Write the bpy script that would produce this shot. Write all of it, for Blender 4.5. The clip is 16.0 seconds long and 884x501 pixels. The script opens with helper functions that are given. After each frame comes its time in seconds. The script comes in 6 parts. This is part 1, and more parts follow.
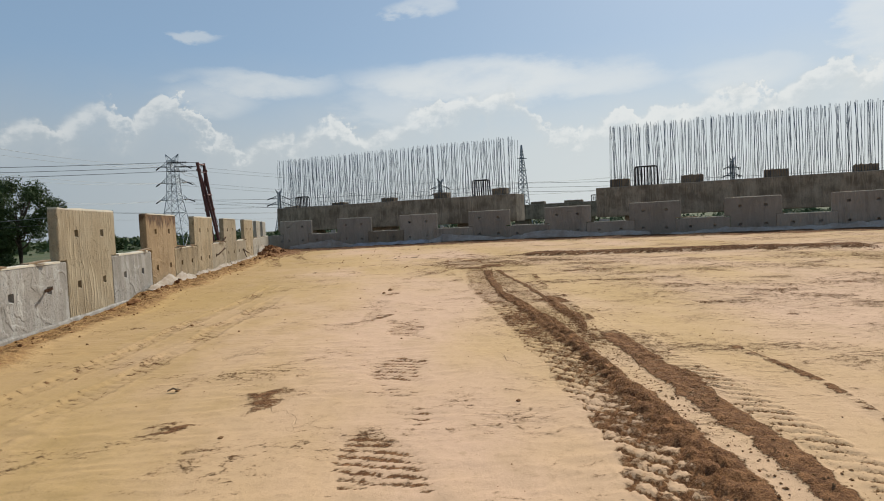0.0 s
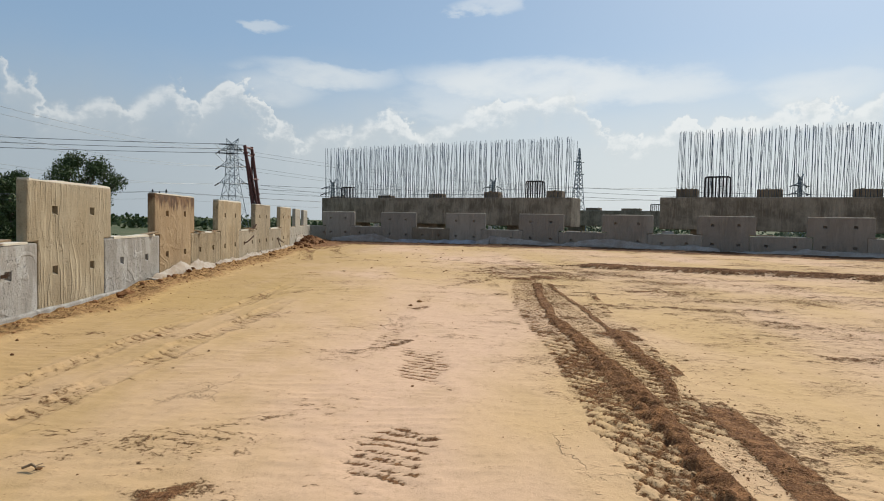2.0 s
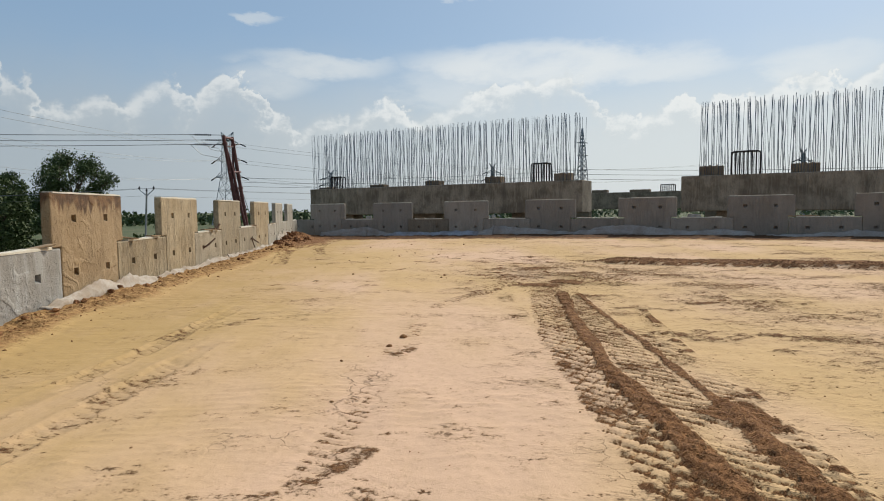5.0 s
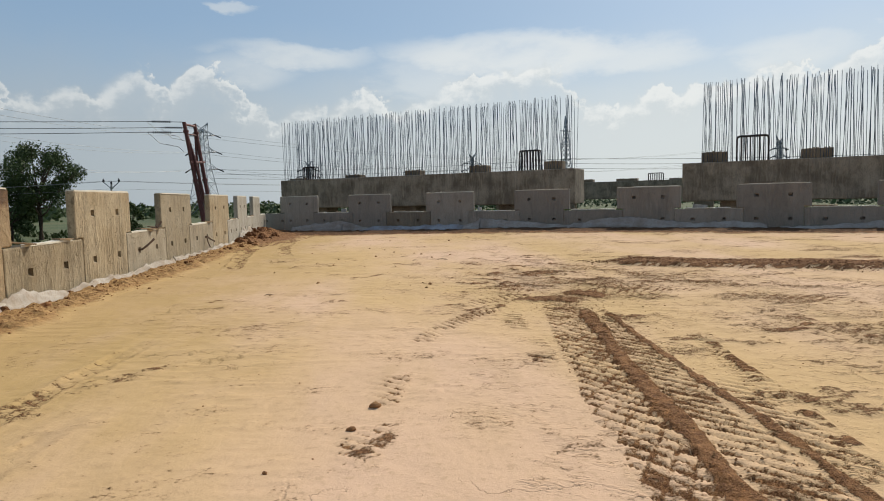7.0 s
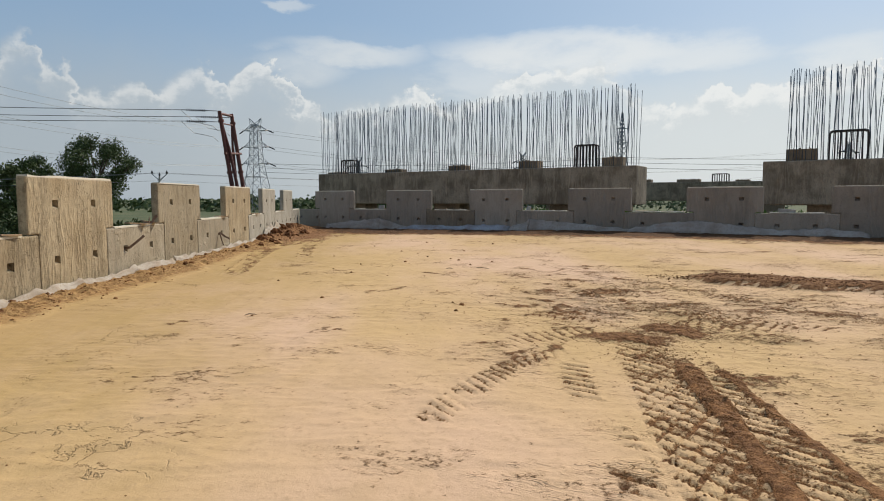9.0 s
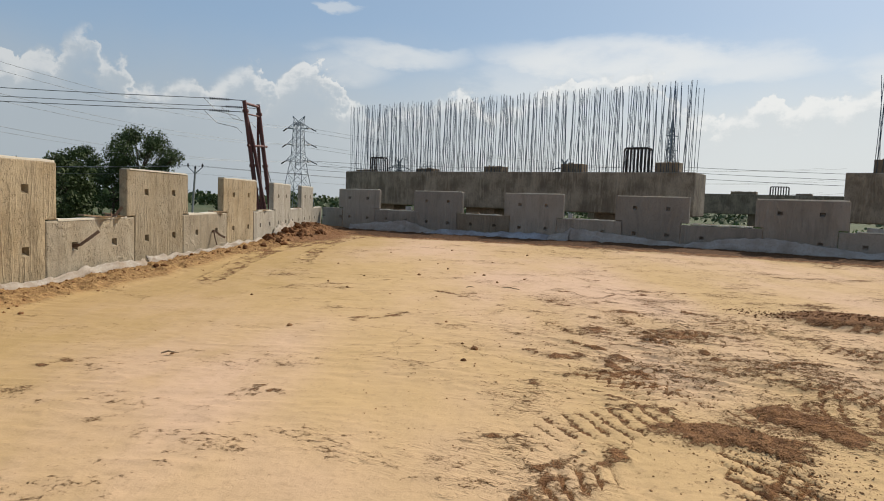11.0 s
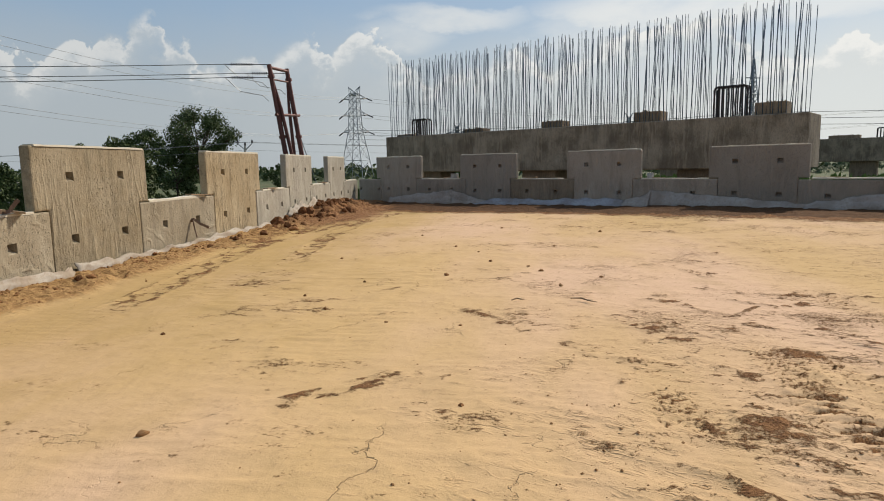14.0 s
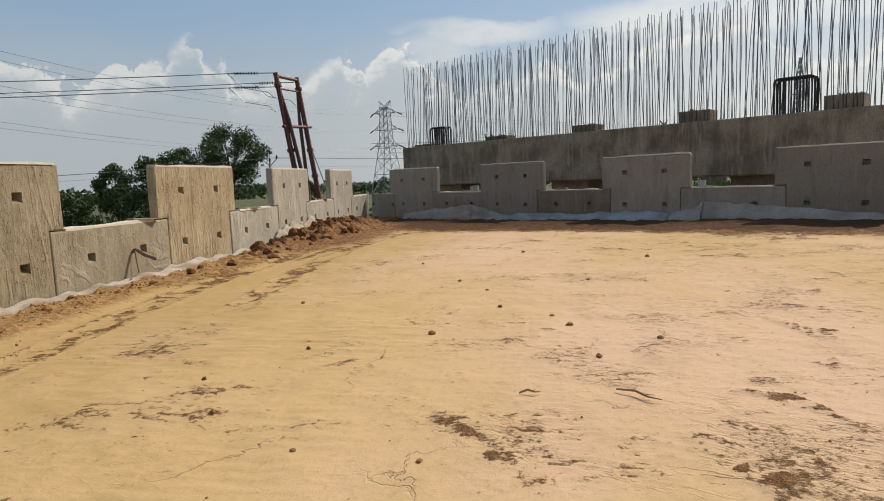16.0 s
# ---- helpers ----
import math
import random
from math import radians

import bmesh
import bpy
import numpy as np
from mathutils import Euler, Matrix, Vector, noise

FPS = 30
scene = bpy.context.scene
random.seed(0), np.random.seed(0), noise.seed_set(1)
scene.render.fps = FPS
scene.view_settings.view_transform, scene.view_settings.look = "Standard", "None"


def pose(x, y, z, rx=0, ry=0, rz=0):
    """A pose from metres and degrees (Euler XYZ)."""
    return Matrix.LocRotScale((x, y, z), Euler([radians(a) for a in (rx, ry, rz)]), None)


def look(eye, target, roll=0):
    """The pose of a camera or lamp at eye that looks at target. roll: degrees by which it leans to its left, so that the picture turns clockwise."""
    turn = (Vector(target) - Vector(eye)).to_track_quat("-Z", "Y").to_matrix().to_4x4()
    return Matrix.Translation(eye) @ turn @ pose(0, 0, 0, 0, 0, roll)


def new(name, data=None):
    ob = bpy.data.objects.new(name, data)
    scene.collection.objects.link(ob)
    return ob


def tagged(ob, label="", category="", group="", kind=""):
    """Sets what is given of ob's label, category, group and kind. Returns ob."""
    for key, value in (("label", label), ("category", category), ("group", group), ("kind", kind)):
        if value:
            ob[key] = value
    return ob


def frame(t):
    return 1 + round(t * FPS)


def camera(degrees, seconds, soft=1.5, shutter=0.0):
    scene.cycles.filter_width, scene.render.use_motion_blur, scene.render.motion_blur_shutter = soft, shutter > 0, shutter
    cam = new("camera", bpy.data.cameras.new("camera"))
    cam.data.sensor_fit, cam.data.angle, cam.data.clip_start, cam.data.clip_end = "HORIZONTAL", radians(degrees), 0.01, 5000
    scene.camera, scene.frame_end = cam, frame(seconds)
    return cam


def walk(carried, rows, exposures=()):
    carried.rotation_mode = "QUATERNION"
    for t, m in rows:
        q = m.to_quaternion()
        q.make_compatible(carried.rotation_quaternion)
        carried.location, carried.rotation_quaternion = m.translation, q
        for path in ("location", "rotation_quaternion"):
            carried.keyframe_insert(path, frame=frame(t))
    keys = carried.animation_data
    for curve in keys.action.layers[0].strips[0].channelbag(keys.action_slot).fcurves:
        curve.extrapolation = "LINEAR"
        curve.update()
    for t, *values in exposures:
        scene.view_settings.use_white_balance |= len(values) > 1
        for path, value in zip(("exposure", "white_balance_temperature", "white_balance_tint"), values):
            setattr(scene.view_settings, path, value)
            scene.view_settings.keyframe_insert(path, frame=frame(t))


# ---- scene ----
cam = camera(69.9, 16.0, soft=1.0)

PATH = [
    (0, (4.438, -10.968, 1.233), (4.715, -8.989, 1.144), -2.7),
    (0.5, (4.532, -10.496, 1.238), (4.521, -8.504, 1.055), -0.8),
    (1, (4.613, -10.013, 1.257), (4.594, -8.017, 1.127), -3.1),
    (1.5, (4.761, -9.479, 1.268), (4.869, -7.489, 1.1), -2.2),
    (2, (4.805, -9.034, 1.28), (4.93, -7.04, 1.188), 1.1),
    (2.5, (4.838, -8.592, 1.266), (4.755, -6.594, 1.228), -0.3),
    (3, (4.911, -8.182, 1.3), (4.537, -6.218, 1.245), 0.6),
    (3.5, (5.003, -7.727, 1.321), (4.871, -5.734, 1.219), -1.4),
    (3.7, (5.073, -7.509, 1.295), (5.111, -5.511, 1.229), -1.7),
    (5.8, (5.136, -4.893, 1.45), (5.336, -2.91, 1.287), 0.0),
    (6, (5.154, -4.631, 1.43), (5.458, -2.657, 1.332), -0.2),
    (6.5, (5.196, -3.995, 1.432), (5.584, -2.038, 1.302), 1.8),
    (7, (5.182, -3.432, 1.44), (5.364, -1.447, 1.278), -1.3),
    (7.5, (5.21, -2.811, 1.471), (5.025, -0.828, 1.286), -0.9),
    (8, (5.274, -2.233, 1.491), (5.157, -0.242, 1.337), -2.8),
    (8.5, (5.395, -1.636, 1.454), (5.289, 0.355, 1.293), -1.5),
    (8.7, (5.458, -1.373, 1.429), (5.494, 0.62, 1.269), -0.2),
    (10.8, (5.896, 1.135, 1.362), (5.822, 3.116, 1.095), 1.6),
    (11, (5.861, 1.408, 1.367), (5.775, 3.4, 1.21), 2.0),
    (11.5, (5.939, 1.976, 1.356), (5.662, 3.954, 1.252), -1.6),
    (12, (5.931, 2.649, 1.341), (5.594, 4.608, 1.119), 0.6),
    (12.5, (5.963, 3.243, 1.378), (5.745, 5.222, 1.187), -3.3),
    (13, (5.966, 3.858, 1.379), (5.663, 5.812, 1.084), -1.2),
    (13.5, (5.969, 4.443, 1.371), (5.717, 6.407, 1.091), -1.4),
    (14, (6.042, 5.005, 1.382), (5.759, 6.967, 1.115), -1.1),
    (14.5, (6.066, 5.611, 1.379), (5.799, 7.568, 1.063), -0.9),
    (15, (6.105, 6.235, 1.339), (5.809, 8.201, 1.117), -1.6),
    (15.5, (6.115, 6.882, 1.368), (5.701, 8.825, 1.144), -0.1),
    (16, (6.139, 7.503, 1.354), (5.752, 9.452, 1.128), -2.3),
]
walk(cam, [(t, look(eye, target, roll)) for t, eye, target, roll in PATH],
     exposures=((0, -0.09, 6700, 8), (1.5, 0.02, 6650, 8), (7, 0.0, 6750, 8), (11, 0.02, 6850, 10), (16, 0.05, 7100, 10)))

# ---- light ----
SUN_AZ, SUN_EL = radians(40), radians(43)      # azimuth from +Y towards +X
sun_dir = Vector((math.sin(SUN_AZ) * math.cos(SUN_EL), math.cos(SUN_AZ) * math.cos(SUN_EL), math.sin(SUN_EL)))
sun = new("sun", bpy.data.lights.new("sun", "SUN"))
sun.data.energy, sun.data.angle, sun.data.color = 4.1, radians(0.6), (1.0, 0.94, 0.84)
sun.matrix_world = look(sun_dir * 100, (0, 0, 0))

world = bpy.data.worlds.new("sky")
scene.world = world
world.use_nodes = True


class Nodes:
    """Shortcuts for building a node tree."""

    def __init__(self, tree):
        self.t = tree
        tree.nodes.clear()

    def add(self, kind, **props):
        n = self.t.nodes.new(kind)
        for k, v in props.items():
            if k == "operation":
                n.operation = v
            elif k == "blend_type":
                n.blend_type = v
            elif k == "data_type":
                n.data_type = v
        return n

    def put(self, sock, value):
        if isinstance(value, bpy.types.NodeSocket):
            self.t.links.new(value, sock)
        else:
            sock.default_value = value

    def math(self, op, a, b=0.0, c=0.0, clamp=False):
        n = self.add("ShaderNodeMath", operation=op)
        n.use_clamp = clamp
        for i, v in enumerate((a, b, c)):
            self.put(n.inputs[i], v)
        return n.outputs[0]

    def mix(self, f, a, b, kind="MIX"):
        n = self.add("ShaderNodeMix", data_type="RGBA", blend_type=kind)
        self.put(n.inputs[0], f)
        self.put(n.inputs[6], a if not isinstance(a, tuple) else (*a[:3], 1))
        self.put(n.inputs[7], b if not isinstance(b, tuple) else (*b[:3], 1))
        return n.outputs[2]

    def noise(self, vec, scale, detail=4.0, rough=0.55, out=0):
        n = self.add("ShaderNodeTexNoise")
        if vec is not None:
            self.put(n.inputs["Vector"], vec)
        n.inputs["Scale"].default_value, n.inputs["Detail"].default_value, n.inputs["Roughness"].default_value = scale, detail, rough
        return n.outputs[out]

    def span(self, v, a, b, c=0.0, d=1.0, smooth=True):
        n = self.add("ShaderNodeMapRange")
        n.interpolation_type = "SMOOTHSTEP" if smooth else "LINEAR"
        for i, w in enumerate((v, a, b, c, d)):
            self.put(n.inputs[i], w)
        return n.outputs[0]

    def scaled(self, vec, sx, sy, sz):
        n = self.add("ShaderNodeMapping")
        self.put(n.inputs["Vector"], vec)
        n.inputs["Scale"].default_value = (sx, sy, sz)
        return n.outputs[0]


W = Nodes(world.node_tree)
sky = W.add("ShaderNodeTexSky")
sky.sky_type = "NISHITA"
sky.sun_disc = False
sky.sun_elevation, sky.sun_rotation = SUN_EL, SUN_AZ
sky.air_density, sky.dust_density, sky.ozone_density = 1.0, 1.4, 1.5
coord = W.add("ShaderNodeTexCoord").outputs["Generated"]
sep = W.add("ShaderNodeSeparateXYZ")
W.put(sep.inputs[0], coord)
az = W.math("MULTIPLY", W.math("ARCTAN2", sep.outputs[0], sep.outputs[1]), 57.2958)
el = W.math("MULTIPLY", W.math("ARCSINE", sep.outputs[2]), 57.2958)
curl = W.math("SUBTRACT", W.noise(coord, 38.0, 7.0, 0.60), 0.5)
curl2 = W.math("SUBTRACT", W.noise(W.scaled(coord, 1, 1, 1.3), 9.0, 4.0, 0.55), 0.5)
drift = W.math("SUBTRACT", W.noise(W.scaled(coord, 1, 1, 2.6), 5.0, 6.0, 0.6), 0.5)
billow = W.noise(W.scaled(coord, 1, 1, 1.5), 34.0, 5.0, 0.6)
az_c = W.math("ADD", az, W.math("ADD", W.math("MULTIPLY", curl, 4.5), W.math("MULTIPLY", curl2, 2.5)))
el_c = W.math("ADD", el, W.math("ADD", W.math("MULTIPLY", curl, 3.6), W.math("MULTIPLY", curl2, 1.6)))
# the cumulus bank's skyline: azimuth, elevation of each head, and how fast it falls off
HEADS_WEST = ((-37.6, 9.6, 0.30), (-34.7, 10.6, 0.45), (-32.0, 12.7, 0.9), (-30.4, 10.9, 0.5), (-27.5, 8.8, 0.10), (-24.3, 9.8, 0.30), (-19.8, 11.2, 0.28), (-17.0, 9.6, 0.10), (-14.8, 11.5, 0.25), (-10.7, 8.9, 0.20))
HEADS_EAST = ((-5.9, 9.0, 0.20), (-1.4, 9.8, 0.14), (4.2, 9.5, 0.12), (7.5, 10.7, 0.12), (11.2, 11.5, 0.16), (14.3, 12.0, 0.25), (18.5, 8.6, 0.20), (23.6, 8.8, 0.12), (28.0, 9.1, 0.10), (33.0, 9.9, 0.08), (40.0, 10.9, 0.12), (47, 12, 0.1))
HEADS_ROUND = ((60, 11, 0.03), (-47, 10, 0.04), (-65, 11, 0.02), (100, 13, 0.01), (-110, 12, 0.01), (170, 12, 0.01))
skyline = 7.4
for a, top, fall in HEADS_WEST + HEADS_EAST + HEADS_ROUND:
    dx = W.math("SUBTRACT", az_c, a)
    skyline = W.math("MAXIMUM", skyline, W.math("SUBTRACT", top, W.math("MULTIPLY", W.math("MULTIPLY", dx, dx), fall)))
depth = W.math("SUBTRACT", skyline, el_c)
dense = W.span(depth, 0.0, W.span(curl2, -0.12, 0.12, 0.3, 1.5))
crest = W.math("MULTIPLY", dense, W.span(depth, 3.2, 0.2))
# thin lens clouds and high streaks: azimuth, elevation, half width, half height, strength
VEILS = ((-8.0, 12.3, 8.0, 1.5, 0.72), (-12.5, 10.8, 5.0, 1.5, 0.6), (13.0, 12.4, 15.0, 2.3, 0.78), (22.0, 11.6, 8.0, 1.6, 0.6), (4.0, 10.8, 6.0, 2.0, 0.45), (33.0, 10.4, 5.0, 1.6, 0.6), (42.5, 13.5, 3.2, 6.0, 0.7),
         (-11.8, 16.3, 2.3, 0.5, 0.5), (7.6, 18.6, 3.4, 0.8, 0.55), (60, 18, 14, 7.0, 0.7), (120, 25, 30, 6, 0.5), (-110, 22, 30, 6, 0.4))
veil = None
az_v = W.math("ADD", az, W.math("MULTIPLY", drift, 14.0))
el_v = W.math("ADD", el, W.math("MULTIPLY", drift, 5.0))
for a, e, w, h, k in VEILS:
    dx = W.math("DIVIDE", W.math("SUBTRACT", az_v, a), w)
    dy = W.math("DIVIDE", W.math("SUBTRACT", el_v, e), h)
    r = W.math("ADD", W.math("MULTIPLY", dx, dx), W.math("MULTIPLY", dy, dy))
    m = W.math("MULTIPLY", W.span(r, 1.15, 0.1), k)
    veil = m if veil is None else W.math("MAXIMUM", veil, m)
veil = W.math("MULTIPLY", veil, W.span(drift, -0.22, 0.10, 0.45, 1.0))
haze = W.span(W.math("ADD", el, W.math("MULTIPLY", curl2, 3.0)), 15.5, 5.0)
blue = W.mix(1.0, sky.outputs[0], (0.085, 0.09, 0.095), "MULTIPLY")
blue = W.mix(0.5, blue, (0.31, 0.47, 0.67))
hazy = W.mix(W.span(az, -34, 26), (0.395, 0.452, 0.510), (0.68, 0.73, 0.765))
glow = W.math("ADD", W.math("MULTIPLY", crest, 0.9), W.math("MULTIPLY", W.math("SUBTRACT", billow, 0.5), 2.2))
white = W.mix(W.span(az, -36, 5), (0.68, 0.71, 0.735), (0.86, 0.88, 0.89))
lit = W.mix(W.span(glow, 0.15, 0.85), W.mix(0.35, hazy, (0.60, 0.655, 0.70)), white)
col = W.mix(W.math("MULTIPLY", haze, 0.86), blue, hazy)
col = W.mix(veil, col, W.mix(W.span(az, -30, 15), (0.66, 0.705, 0.74), (0.80, 0.835, 0.86)))
col = W.mix(W.math("MULTIPLY", dense, W.span(depth, 4.5, 0.6, 0.0, 0.72)), col, lit)
low = W.span(el, -4.0, -0.5)
col = W.mix(low, (0.25, 0.24, 0.18), col)
bg = W.add("ShaderNodeBackground")
W.put(bg.inputs[0], col)
bg.inputs[1].default_value = 1.0
W.put(W.add("ShaderNodeOutputWorld").inputs[0], bg.outputs[0])

# ---- materials ----


def material(name):
    m = bpy.data.materials.new(name)
    m.use_nodes = True
    n = Nodes(m.node_tree)
    b = n.add("ShaderNodeBsdfPrincipled")
    n.put(n.add("ShaderNodeOutputMaterial").inputs[0], b.outputs[0])
    return m, n, b


def bump(n, b, height, strength=0.4, distance=0.01):
    k = n.add("ShaderNodeBump")
    k.inputs["Strength"].default_value, k.inputs["Distance"].default_value = strength, distance
    n.put(k.inputs["Height"], height)
    n.put(b.inputs["Normal"], k.outputs[0])


def object_random(n):
    return n.add("ShaderNodeObjectInfo").outputs["Random"]


def local(n, jitter=True):
    """Object coordinates, shifted from piece to piece."""
    c = n.add("ShaderNodeTexCoord").outputs["Object"]
    if not jitter:
        return c
    v = n.add("ShaderNodeVectorMath")
    v.operation = "ADD"
    n.put(v.inputs[0], c)
    k = n.add("ShaderNodeCombineXYZ")
    r = object_random(n)
    n.put(k.inputs[0], n.math("MULTIPLY", r, 37.0))
    n.put(k.inputs[1], n.math("MULTIPLY", r, 91.0))
    n.put(v.inputs[1], k.outputs[0])
    return v.outputs[0]


def concrete(name, pale, tan, streak=0.5, rust=0.0, white=0.0, rough=0.85, look_of="runs"):
    """Cast concrete: x runs along the panel, z up. Vertical run marks, blotches, laitance."""
    m, n, b = material(name)
    c = local(n)
    broad = n.noise(n.scaled(c, 5.0, 3.0, 0.7), 1.0, 4.0, 0.6)
    strokes = n.noise(n.scaled(c, 46.0, 9.0, 9.0), 1.0, 4.0, 0.65)
    runs = n.math("ADD", n.math("MULTIPLY", broad, 0.45), n.math("MULTIPLY", strokes, 0.55))
    blot = n.noise(c, 1.3, 5.0, 0.6)
    grain = n.noise(c, 45.0, 5.0, 0.65)
    wrinkle = n.add("ShaderNodeTexWave")
    if look_of == "swirl":      # trowelled curls
        wrinkle.bands_direction = "DIAGONAL"
        n.put(wrinkle.inputs["Vector"], c)
        wrinkle.inputs["Scale"].default_value, wrinkle.inputs["Distortion"].default_value = 0.9, 22.0
        wrinkle.inputs["Detail"].default_value, wrinkle.inputs["Detail Scale"].default_value = 4.0, 1.1
    else:                       # wavering lines where slurry ran down
        n.put(wrinkle.inputs["Vector"], n.scaled(c, 1.0, 0.3, 0.22))
        wrinkle.inputs["Scale"].default_value, wrinkle.inputs["Distortion"].default_value = 2.1, 14.0
        wrinkle.inputs["Detail"].default_value, wrinkle.inputs["Detail Scale"].default_value = 3.0, 1.6
    some = n.span(n.noise(c, 1.1, 3.0), 0.42, 0.60, 0.15, 1.0)
    fold = n.math("MULTIPLY", n.span(wrinkle.outputs["Fac"], 0.55, 1.0), some)
    pits = n.math("MULTIPLY", n.span(n.noise(n.scaled(c, 1.0, 1.0, 0.45), 34.0, 3.0, 0.6), 0.56, 0.68), n.span(n.noise(c, 1.7, 3.0), 0.40, 0.58))
    lumpy = n.noise(c, 7.0, 5.0, 0.6)
    tone = n.span(object_random(n), 0.0, 1.0, 0.82, 1.12, False)
    col = n.mix(n.span(blot, 0.34, 0.66), tan, pale)
    col = n.mix(n.math("MULTIPLY", n.span(runs, 0.47, 0.60), streak), col, tuple(v * 0.46 for v in tan))
    col = n.mix(n.math("MULTIPLY", fold, 0.5 if look_of == "folds" else 0.26), col, tuple(v * 1.25 for v in pale))
    col = n.mix(n.math("MULTIPLY", pits, 0.65 if look_of == "speckle" else 0.22), col, tuple(v * 0.36 for v in tan))
    col = n.mix(n.math("MULTIPLY", n.span(grain, 0.5, 0.68), 0.5), col, tuple(v * 0.5 for v in tan))
    stain = n.noise(n.scaled(c, 3.2, 3.0, 0.55), 1.0, 5.0, 0.66)
    col = n.mix(n.math("MULTIPLY", n.span(stain, 0.52, 0.66), 0.38), col, tuple(v * 0.52 for v in tan))
    col = n.mix(n.math("MULTIPLY", n.span(stain, 0.44, 0.34), 0.35), col, tuple(min(1.0, v * 1.25) for v in pale))
    if white:
        col = n.mix(n.math("MULTIPLY", n.span(n.noise(n.scaled(c, 4, 4, 1.0), 1.2, 4.0), 0.45, 0.62), white), col, (0.62, 0.62, 0.60))
    if rust:
        z = n.add("ShaderNodeSeparateXYZ")
        n.put(z.inputs[0], n.add("ShaderNodeTexCoord").outputs["Object"])
        drip = n.math("ADD", z.outputs[2], n.math("MULTIPLY", n.math("SUBTRACT", n.noise(n.scaled(c, 7, 3, 0.8), 1.0, 4.0), 0.5), 0.9))
        col = n.mix(n.math("MULTIPLY", n.span(drip, 1.42, 1.55), rust), col, n.mix(n.span(lumpy, 0.4, 0.6), (0.045, 0.018, 0.007), (0.13, 0.065, 0.025)))
        col = n.mix(n.math("MULTIPLY", n.span(blot, 0.35, 0.6), 0.12 * rust), col, (0.30, 0.17, 0.08))
    shade = n.add("ShaderNodeCombineColor")
    for k in range(3):
        n.put(shade.inputs[k], tone)
    col = n.mix(1.0, col, shade.outputs[0], "MULTIPLY")
    n.put(b.inputs["Base Color"], col)
    b.inputs["Roughness"].default_value = rough
    h = n.math("ADD", n.math("MULTIPLY", grain, 0.5), n.math("ADD", n.math("MULTIPLY", fold, 1.3 if look_of == "folds" else 0.7), n.math("MULTIPLY", runs, 0.3 + streak)))
    h = n.math("ADD", h, n.math("SUBTRACT", n.math("MULTIPLY", lumpy, 1.0), n.math("MULTIPLY", pits, 0.7)))
    bump(n, b, h, 0.8, 0.018)
    return m


def plain(name, colour, rough=0.6, metal=0.0, scale=6.0, amount=0.35, dirt=None, relief=0.15):
    m, n, b = material(name)
    c = local(n)
    f = n.noise(c, scale, 5.0, 0.6)
    g = n.noise(c, scale * 11, 3.0, 0.6)
    dark = dirt or tuple(v * 0.5 for v in colour)
    col = n.mix(n.math("MULTIPLY", n.span(f, 0.35, 0.7), amount), colour, dark)
    col = n.mix(n.math("MULTIPLY", n.span(g, 0.45, 0.7), amount * 0.6), col, dark)
    n.put(b.inputs["Base Color"], col)
    n.put(b.inputs["Roughness"], n.span(f, 0.2, 0.8, rough * 0.85, min(1, rough * 1.15)))
    b.inputs["Metallic"].default_value = metal
    bump(n, b, g, relief, 0.01)
    return m


def leaf_material(name, dark, light):
    m, n, b = material(name)
    r = n.add("ShaderNodeNewGeometry").outputs["Random Per Island"]
    f = n.noise(n.add("ShaderNodeTexCoord").outputs["Object"], 0.35, 3.0)
    col = n.mix(n.math("ADD", n.math("MULTIPLY", r, 0.6), n.math("MULTIPLY", f, 0.5)), dark, light)
    n.put(b.inputs["Base Color"], col)
    b.inputs["Roughness"].default_value = 0.65
    b.inputs["Specular IOR Level"].default_value = 0.25
    return m


